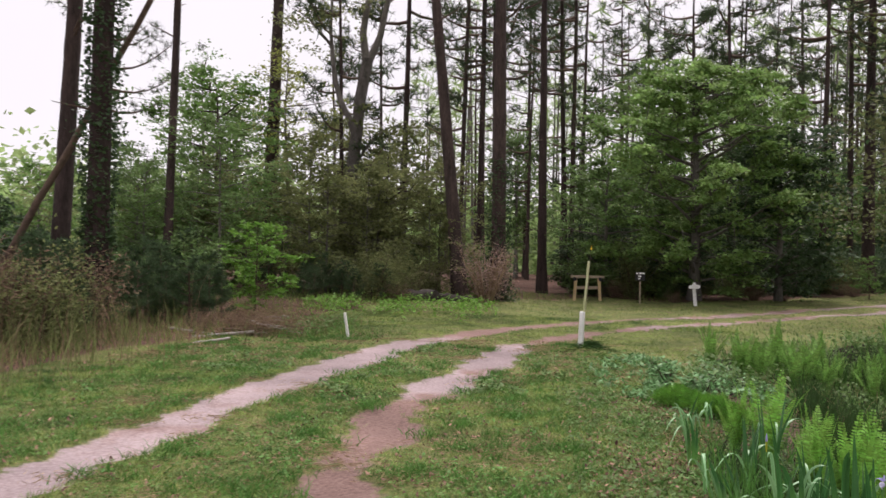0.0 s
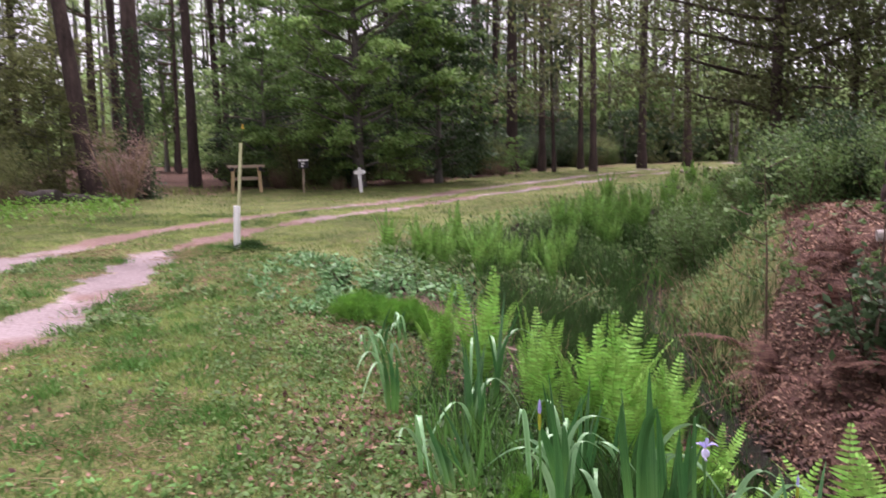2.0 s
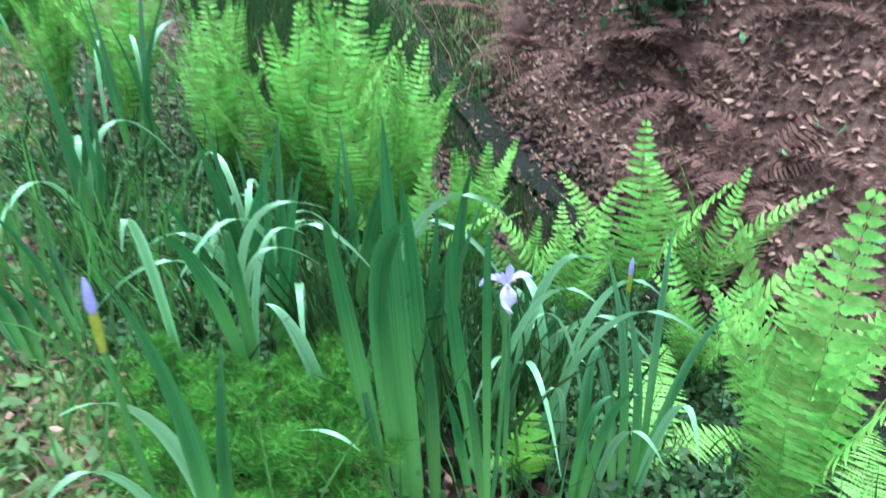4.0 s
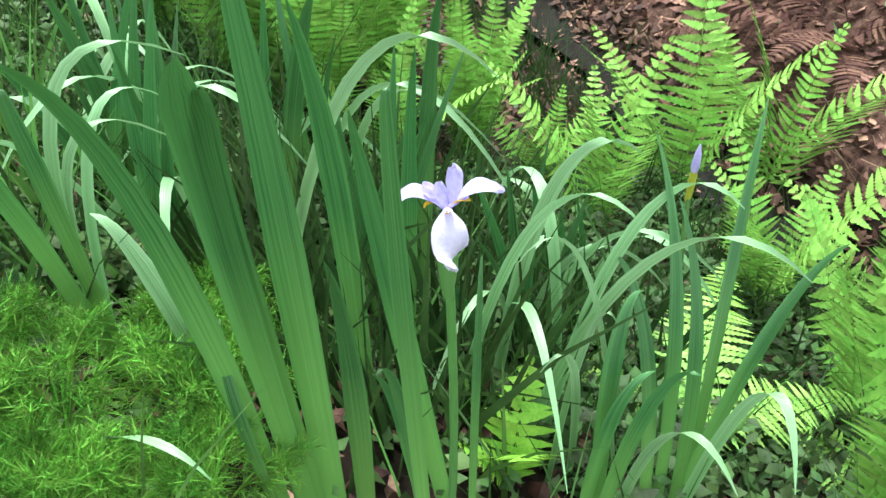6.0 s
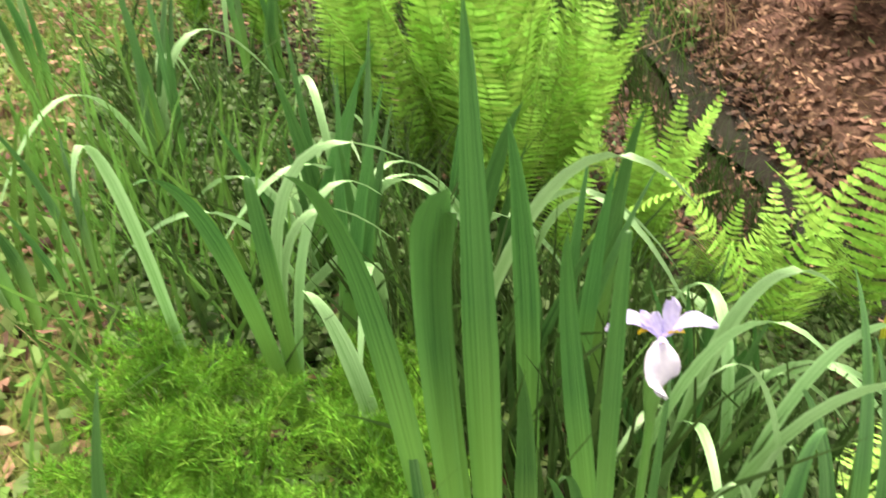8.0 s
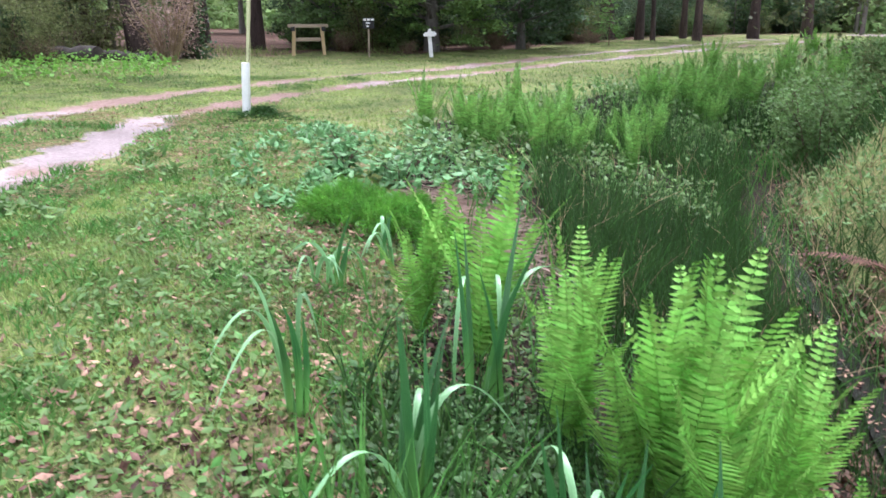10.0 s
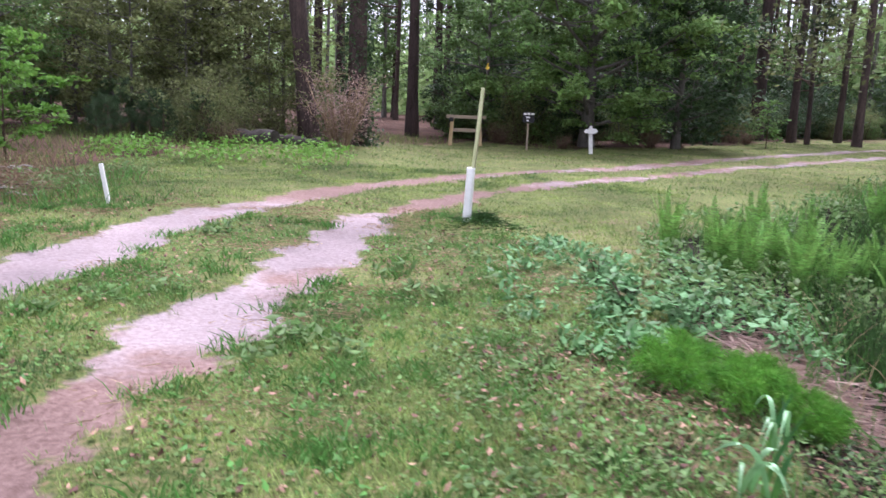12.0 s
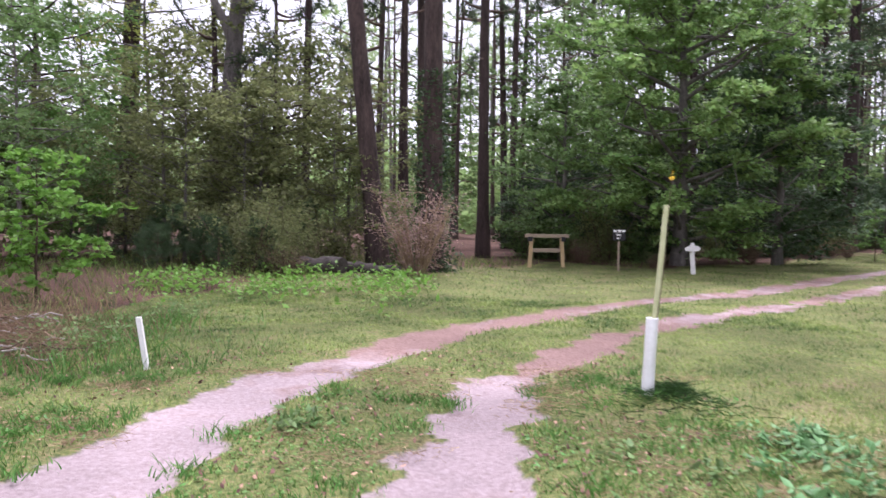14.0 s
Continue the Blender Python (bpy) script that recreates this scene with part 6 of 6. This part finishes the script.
rg = R(320)
x, y = ditch_places(rg, 36000, 0.5, 12.5, 1.10, 2.7, 0.85)
k = straw_zone(x, y) > rg.uniform(0.05, 0.95, len(x))
x, y = x[k], y[k]
tagged(part("leaf_litter", litter(rg, x, y, 0.055, 0.03), M_LITTER), "reddish brown fallen leaves and pine straw on the bank", "leaf litter", kind="stuff")
# the brown here is darkened for the shade under the blades
x, y = ditch_places(rg, 6500, 3.2, 9.5, -0.22, 0.7)
tagged(part("leaf_litter", litter(rg, x, y, 0.046), M_WET_SHADED), "brown fallen leaves under the irises", "leaf litter", kind="stuff")
x, y = rg.uniform(-6, 1.6, 8000), rg.uniform(2.5, 15, 8000)
k = rut_amount(x, y) < 0.35
x, y = x[k], y[k]
tagged(part("leaf_litter", litter(rg, x, y, 0.042, 0.035), M_LITTER), "scattered fallen leaves on the lawn", "leaf litter", kind="stuff")


x, y = ditch_places(rg, 3600, 3.4, 8.6, -0.30, 0.30)
k = ripple(x * 2.2, y * 1.6 + 1) > rg.uniform(-0.9, 0.4, len(x))
tagged(part("leaf_litter", litter(rg, x[k], y[k], 0.040, 0.05), M_LITTER), "pinkish brown fallen leaves along the lawn's edge", "leaf litter", kind="stuff")


# ---- low leafy growth ----
def groundcover(rng, x, y, size, tall, mat, label, up=0.9, aspect=0.6):
    """Small leaves held a little over the ground."""
    s = Soup()
    p = np.stack([x, y, height(x, y) + tall * rng.uniform(0.05, 1, len(x))], -1)
    leaves(s, p, size, rng, up, aspect)
    return tagged(part("ground_cover", s, mat), label, "plants", kind="stuff")


rg = R(330)
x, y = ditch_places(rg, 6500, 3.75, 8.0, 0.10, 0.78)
groundcover(rg, x, y, 0.030, 0.09, M_UNDER_SHADE, "small leaves under the irises and ferns, shade put into their green")
x, y = ditch_places(rg, 10000, 3.6, 8.8, -0.35, 0.35)
k = ripple(x * 2.6 + 2, y * 2.3) > rg.uniform(-0.6, 0.5, len(x))
groundcover(rg, x[k], y[k], 0.042, 0.07, M_HOLLY, "leafy green weeds along the lawn's edge", 0.9, 0.5)
x, y = ditch_places(rg, 9000, 9.6, 16.0, 0.08, 0.85)
k = ripple(x * 1.7, y * 1.5) > rg.uniform(-0.5, 0.35, len(x))
groundcover(rg, x[k], y[k], 0.075, 0.30, M_HOLLY, "leafy green weeds on the ditch slope")
x, y = rg.normal(2.75, 0.20, 900), rg.normal(8.55, 0.50, 900)
b = np.stack([x, y, height(x, y) + rg.uniform(0.01, 0.07, 900)], -1)
d = rg.normal(0, 1, (900, 3)) * [0.10, 0.12, 0.02]
s = Soup()
strips(s, b - d, b + d, rg.normal(0, 0.02, (900, 3)), 0.012, 2)
tagged(part("dry_grass", s, M_DRY_PINK), "mat of pale dead straw on the ditch slope", "grass", kind="stuff")
x, y = ditch_places(rg, 12000, 13.0, 34.0, 0.1, 2.2, 1.3)
groundcover(rg, x, y, 0.10, 0.35, M_HOLLY, "leafy green weeds along the ditch")
x, y = rg.uniform(-5.8, -0.4, 3000), rg.normal(20.9, 1.1, 3000)
groundcover(rg, x[ripple(x * 2.1, y * 1.7) > -0.1], y[ripple(x * 2.1, y * 1.7) > -0.1], 0.10, 0.30, M_YOUNG, "bright green weeds before the wood")
x, y = rg.uniform(-5, 2.0, 52000), 3 + 9 * rg.uniform(0, 1, 52000) ** 1.2
k = (rut_amount(x, y) < 0.25) & (ditch(x, y) < 0.2) & (ripple(x * 1.4 + 3, y * 1.2) > -0.2)
groundcover(rg, x[k], y[k], 0.026, 0.035, M_MAPLE, "clover and small weeds in the lawn", 1.2, 0.8)
for i, (cx, cy, rr) in enumerate([(2.7, 10.0, 0.35), (2.35, 9.4, 0.3), (3.0, 9.2, 0.35), (2.0, 10.5, 0.25), (3.3, 10.1, 0.3), (2.9, 10.8, 0.3), (1.95, 9.6, 0.2)]):
    x, y = rg.normal(cx, rr * 0.5, 170), rg.normal(cy, rr * 0.5, 170)
    e = thing("leafy_plant", (cx, cy, float(height(cx, cy))), "low plant with broad bluish green leaves on the ditch edge", "plant", "broad-leaved plants on the ditch edge")
    s = Soup()
    leaves(s, np.stack([x - cx, y - cy, height(x, y) - float(height(cx, cy)) + rg.uniform(0.03, 0.26, 170)], -1), 0.085, rg, 1.0, 0.55)
    part("foliage", s, M_HYDR, e)
    s = Soup()
    for k in range(12):
        a = rg.uniform(0, 6.28)
        tube(s, [(0, 0, -0.03), (np.cos(a) * rr * 0.3, np.sin(a) * rr * 0.3, 0.14), (np.cos(a) * rr * 0.6, np.sin(a) * rr * 0.6, 0.22)], [0.005, 0.004, 0.002], 4)
    part("branchwork", s, M_TWIG, e)["kind"] = "stuff"
scatter(P_SHRUBS, R(66), 26, lambda r: tuple(float(v[0]) for v in ditch_places(r, 1, 10.5, 26, 1.35, 2.6)), (0.3, 0.6), 0.05, "bushes on the far bank")

x, y = rg.uniform(-5, 1.9, 14000), 3 + 10 * rg.uniform(0, 1, 14000)
k = (rut_amount(x, y) < 0.2) & (ditch(x, y) < 0.15) & (ripple(x * 2.3 + 1, y * 2.1) > 0.15)
groundcover(rg, x[k], y[k], 0.045, 0.05, M_BLADE, "broad-leaved weeds in the lawn", 1.1, 0.5)

# longer clumps and dry patches in the lawn
n = 420
cx, cy = rg.uniform(-5.5, 1.6, n), 3.6 + 10.4 * rg.uniform(0, 1, n) ** 1.1
k = (rut_amount(cx, cy) < 0.5) & (ditch(cx, cy) < 0.15)
cx, cy = np.repeat(cx[k], 70), np.repeat(cy[k], 70)
x, y = cx + rg.normal(0, 0.085, len(cx)), cy + rg.normal(0, 0.085, len(cx))
tufts(rg, x, y, 0.085, 0.009, M_BLADE, "clumps of longer green grass in the lawn", 0.6, 2)
n = 170
cx, cy = rg.uniform(-5.5, 1.9, n), 3 + 11 * rg.uniform(0, 1, n)
k = (rut_amount(cx, cy) < 0.6) & (ditch(cx, cy) < 0.15)
cx, cy = np.repeat(cx[k], 110), np.repeat(cy[k], 110)
x, y = cx + rg.normal(0, 0.17, len(cx)), cy + rg.normal(0, 0.12, len(cx))
b = np.stack([x, y, height(x, y) + 0.022], -1)
d = rg.normal(0, 1, (len(x), 3)) * [0.03, 0.03, 0.008]
s = Soup()
strips(s, b - d, b + d, d * 0, 0.006, 1)
tagged(part("dry_grass", s, M_STRAW), "dry pale clippings lying in the lawn", "grass", kind="stuff")
n = 90
cx, cy = np.where(rg.uniform(0, 1, n) < 0.6, rg.uniform(1.0, 2.4, n), rg.uniform(-4, 1, n)), rg.uniform(8.0, 12.2, n)
k = rut_amount(cx, cy) < 0.2
for px, py in zip(cx[k], cy[k]):
    e = thing("weed", (px, py, float(height(px, py))), "low leafy green weed in the lawn", "weed", "weeds in the lawn")
    s = Soup()
    m = 26
    q = np.stack([rg.normal(0, 0.07, m), rg.normal(0, 0.07, m), rg.uniform(0.02, 0.11, m)], -1)
    leaves(s, q, 0.085, rg, 0.9, 0.42)
    part("foliage", s, M_HYDR if px > 1.2 else M_HOLLY, e)

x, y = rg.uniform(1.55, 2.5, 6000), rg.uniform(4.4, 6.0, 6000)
groundcover(rg, x, y, 0.034, 0.10, M_UNDER_SHADE, "small leaves between the iris clumps, shade put into their green")
# extra dark blades, added so that the gaps look shaded
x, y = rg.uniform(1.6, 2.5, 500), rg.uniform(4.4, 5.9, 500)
tufts(rg, x, y, 0.30, 0.012, M_RUSH, "dark grass between the iris clumps, added to shade the gaps", 0.4)
x, y = ditch_places(rg, 1500, 3.6, 11.0, 0.86, 1.14)
k = ripple(x * 2.4, y * 2.0) > rg.uniform(-0.4, 0.5, len(x))
tufts(rg, x[k], y[k], 0.26, 0.007, M_RUSH, "sparse dark grass at the water's edge", 0.5)
x, y = ditch_places(rg, 2600, 3.2, 11.0, 1.03, 1.16)
tagged(part("leaf_litter", litter(rg, x, y, 0.05, 0.09), M_WET_SHADED), "damp brown leaves at the water's edge", "leaf litter", kind="stuff")
# crowded blades behind the flower, added dark to stand for the shade there
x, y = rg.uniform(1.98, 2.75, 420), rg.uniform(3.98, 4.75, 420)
tufts(rg, x, y, 0.40, 0.016, M_RUSH, "crowded blades behind the irises, added dark to stand for shade", 0.28)
# dense growth on the slope under the ferns, its leaves coloured shade-dark
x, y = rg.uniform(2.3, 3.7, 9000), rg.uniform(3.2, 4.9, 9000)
groundcover(rg, x, y, 0.034, 0.13, M_UNDER_SHADE, "small leaves on the slope below the irises, shade put into their green")
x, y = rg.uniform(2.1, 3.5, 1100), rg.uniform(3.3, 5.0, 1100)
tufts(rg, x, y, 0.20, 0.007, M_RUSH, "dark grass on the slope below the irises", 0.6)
small_fern(2.95, 3.45, LACY, [(-30, 10, 0.4), (-20, 70, 0.42), (-34, 140, 0.36), (-25, 210, 0.4), (-30, 290, 0.38)], "low spreading fern on the ditch slope")
small_fern(3.1, 3.78, NARROW, [(-18, 0, 0.62), (-14, 80, 0.7), (-20, 150, 0.6), (-10, 220, 0.65), (-16, 300, 0.7)], "light green fern on the ditch slope")

# the overgrown part of the far bank
x, y = ditch_places(rg, 9000, 7.0, 14.5, 1.05, 2.4)
k = straw_zone(x, y) < rg.uniform(0.0, 0.7, 9000)
x, y = x[k], y[k]
half = ripple(x * 1.5, y * 1.3) > rg.uniform(-0.5, 0.5, len(x))
tufts(rg, x[half], y[half], 0.30, 0.009, M_RUSH, "dark green grass on the overgrown bank", 0.5)
tufts(rg, x[~half][::3], y[~half][::3], 0.28, 0.008, M_STRAW, "pale dead grass on the overgrown bank", 0.6)
groundcover(rg, x[~half], y[~half], 0.07, 0.22, M_HOLLY, "leafy green weeds on the overgrown bank", 0.8, 0.5)
# rough growth round the peg
x, y = rg.normal(-4.0, 0.75, 2600), rg.uniform(13.6, 17.2, 2600)
k = (ripple(x * 1.6, y * 1.4) > rg.uniform(-0.4, 0.5, 2600)) & (rut_amount(x, y) < 0.05)
tufts(rg, x[k], y[k], 0.20, 0.011, M_BLADE, "rough green grass round the peg", 0.5)
x, y = rg.normal(-4.3, 0.7, 2400), rg.uniform(13.8, 18.0, 2400)
k = (ripple(x * 1.9 + 1, y * 1.6) > rg.uniform(-0.2, 0.6, 2400)) & (rut_amount(x, y) < 0.05)
groundcover(rg, x[k], y[k], 0.07, 0.24, M_HOLLY, "leafy weeds round the peg", 0.8, 0.5)
x, y = rg.normal(-4.6, 0.6, 900), rg.uniform(13.4, 17.0, 900)
tufts(rg, x, y, 0.28, 0.010, M_DRY, "dry brown stems round the peg", 0.6)
# rank weeds between the lawn and the wood
x, y = rg.normal(-9.3, 1.5, 1500), rg.uniform(7.0, 12.6, 1500)
tufts(rg, x, y, 1.15, 0.012, M_DRY, "tall dry brown weeds beside the lawn", 0.22)
x, y = rg.normal(-8.9, 1.5, 4200), rg.uniform(6.5, 13.0, 4200)
tufts(rg, x, y, 0.8, 0.012, M_OAK, "tall olive weeds beside the lawn", 0.25)
x, y = rg.uniform(-9.5, -4.2, 3600), rg.uniform(7.5, 19.0, 3600)
k = wood_amount(x, y) > 0.25
tufts(rg, x[k], y[k], 0.32, 0.010, M_STRAW, "pale dead grass at the wood's edge", 0.5)
x, y = rg.uniform(-9.5, 6.0, 20000), rg.uniform(7.5, 30.0, 20000)
k = wood_amount(x, y) > 0.2
tufts(rg, x[k], y[k], 0.26, 0.012, M_GRASS, "rough green grass at the wood's edge", 0.5)
x, y = ditch_places(rg, 9000, 0.5, 12.5, 1.15, 2.7, 0.85)
k = straw_zone(x, y) > rg.uniform(0.05, 0.95, 9000)
x, y = x[k], y[k]
b = np.stack([x, y, height(x, y) + 0.02], -1)
d = rg.normal(0, 1, (len(x), 3)) * [0.07, 0.07, 0.012]
s = Soup()
strips(s, b - d, b + d, rg.normal(0, 0.006, (len(x), 3)), 0.004, 2)
tagged(part("pine_straw", s, M_DRY), "brown pine needles lying on the bank", "pine straw", kind="stuff")
x, y = ditch_places(rg, 520, 3.0, 11.5, 1.2, 2.6)
groundcover(rg, x, y, 0.07, 0.10, M_HYDR, "sparse green seedlings on the straw-covered bank", 0.9, 0.45)

x, y = ditch_places(rg, 4500, 2.8, 9.0, 0.72, 0.92)
tagged(part("leaf_litter", litter(rg, x, y, 0.05, 0.03), M_WET_SHADED), "damp leaves along the ditch bottom, shade put into their brown", "leaf litter", kind="stuff")

# leaves afloat on the ditch water
y = rg.uniform(3.5, 12, 900)
x = np.interp(y, PLAN_Y, MID_X) + 0.15 * rg.choice([-1, 1], 900) * rg.uniform(0.0, 1, 900) ** 0.5
s = Soup()
leaves(s, np.stack([x, y, np.interp(y, PLAN_Y, DEEP_Z) + 0.074 + rg.uniform(0, 0.004, 900)], -1), 0.035, rg, 4.0, 0.5)
tagged(part("floating_leaves", s, M_LITTER), "small brown leaves floating on the ditch water", "leaf litter", kind="stuff")

# dead bracken slumped on the far bank
DEAD = frond_mesh("frond", R(140), 1.0, 22, 0.9, 0.22, 5, 1.3)
DEAD.materials[0] = M_DEAD
rg = R(141)
for x, y in zip(*ditch_places(rg, 20, 4.6, 8.2, 1.22, 1.85)):
    e = thing("dead_fern", (x, y, float(height(x, y))), "slumped reddish brown dead fern on the bank", "fern", "dead ferns on the far bank")
    for i in range(7):
        o = part("frond", DEAD, M_DEAD, e)
        o.matrix_basis = pose(rg.normal(0, 0.04), rg.normal(0, 0.04), -0.01, rg.uniform(-50, -15), rg.uniform(-12, 12), rg.uniform(0, 360)) @ Matrix.Scale(rg.uniform(0.35, 0.6), 4)

# the ditch and lawn run on behind
x, y = ditch_places(rg, 2600, -4.0, 3.5, 0.32, 1.15)
tufts(rg, x, y, 0.34, 0.010, M_RUSH, "dark grass further along the ditch", 0.4)
x, y = ditch_places(rg, 1500, -4.0, 3.3, 0.30, 0.8)
tufts(rg, x, y, 0.30, 0.011, M_BLADE, "green grass further along the ditch", 0.4)
x, y = ditch_places(rg, 5000, -4.0, 3.3, 0.30, 0.95)
groundcover(rg, x, y, 0.045, 0.10, M_UNDER_SHADE, "small leaves further along the ditch, shade put into their green")
x, y = ditch_places(rg, 12000, -5.0, 0.8, 1.10, 3.4)
tagged(part("leaf_litter", litter(rg, x, y, 0.055, 0.03), M_LITTER), "reddish brown fallen leaves further along the bank", "leaf litter", kind="stuff")
tagged(part("lawn_grass", lawn(R(303), 90000, -6.5, 2.4, -5.0, 1.2, 0.035, 0.008), M_GRASS), "short mown grass", "grass", kind="stuff")
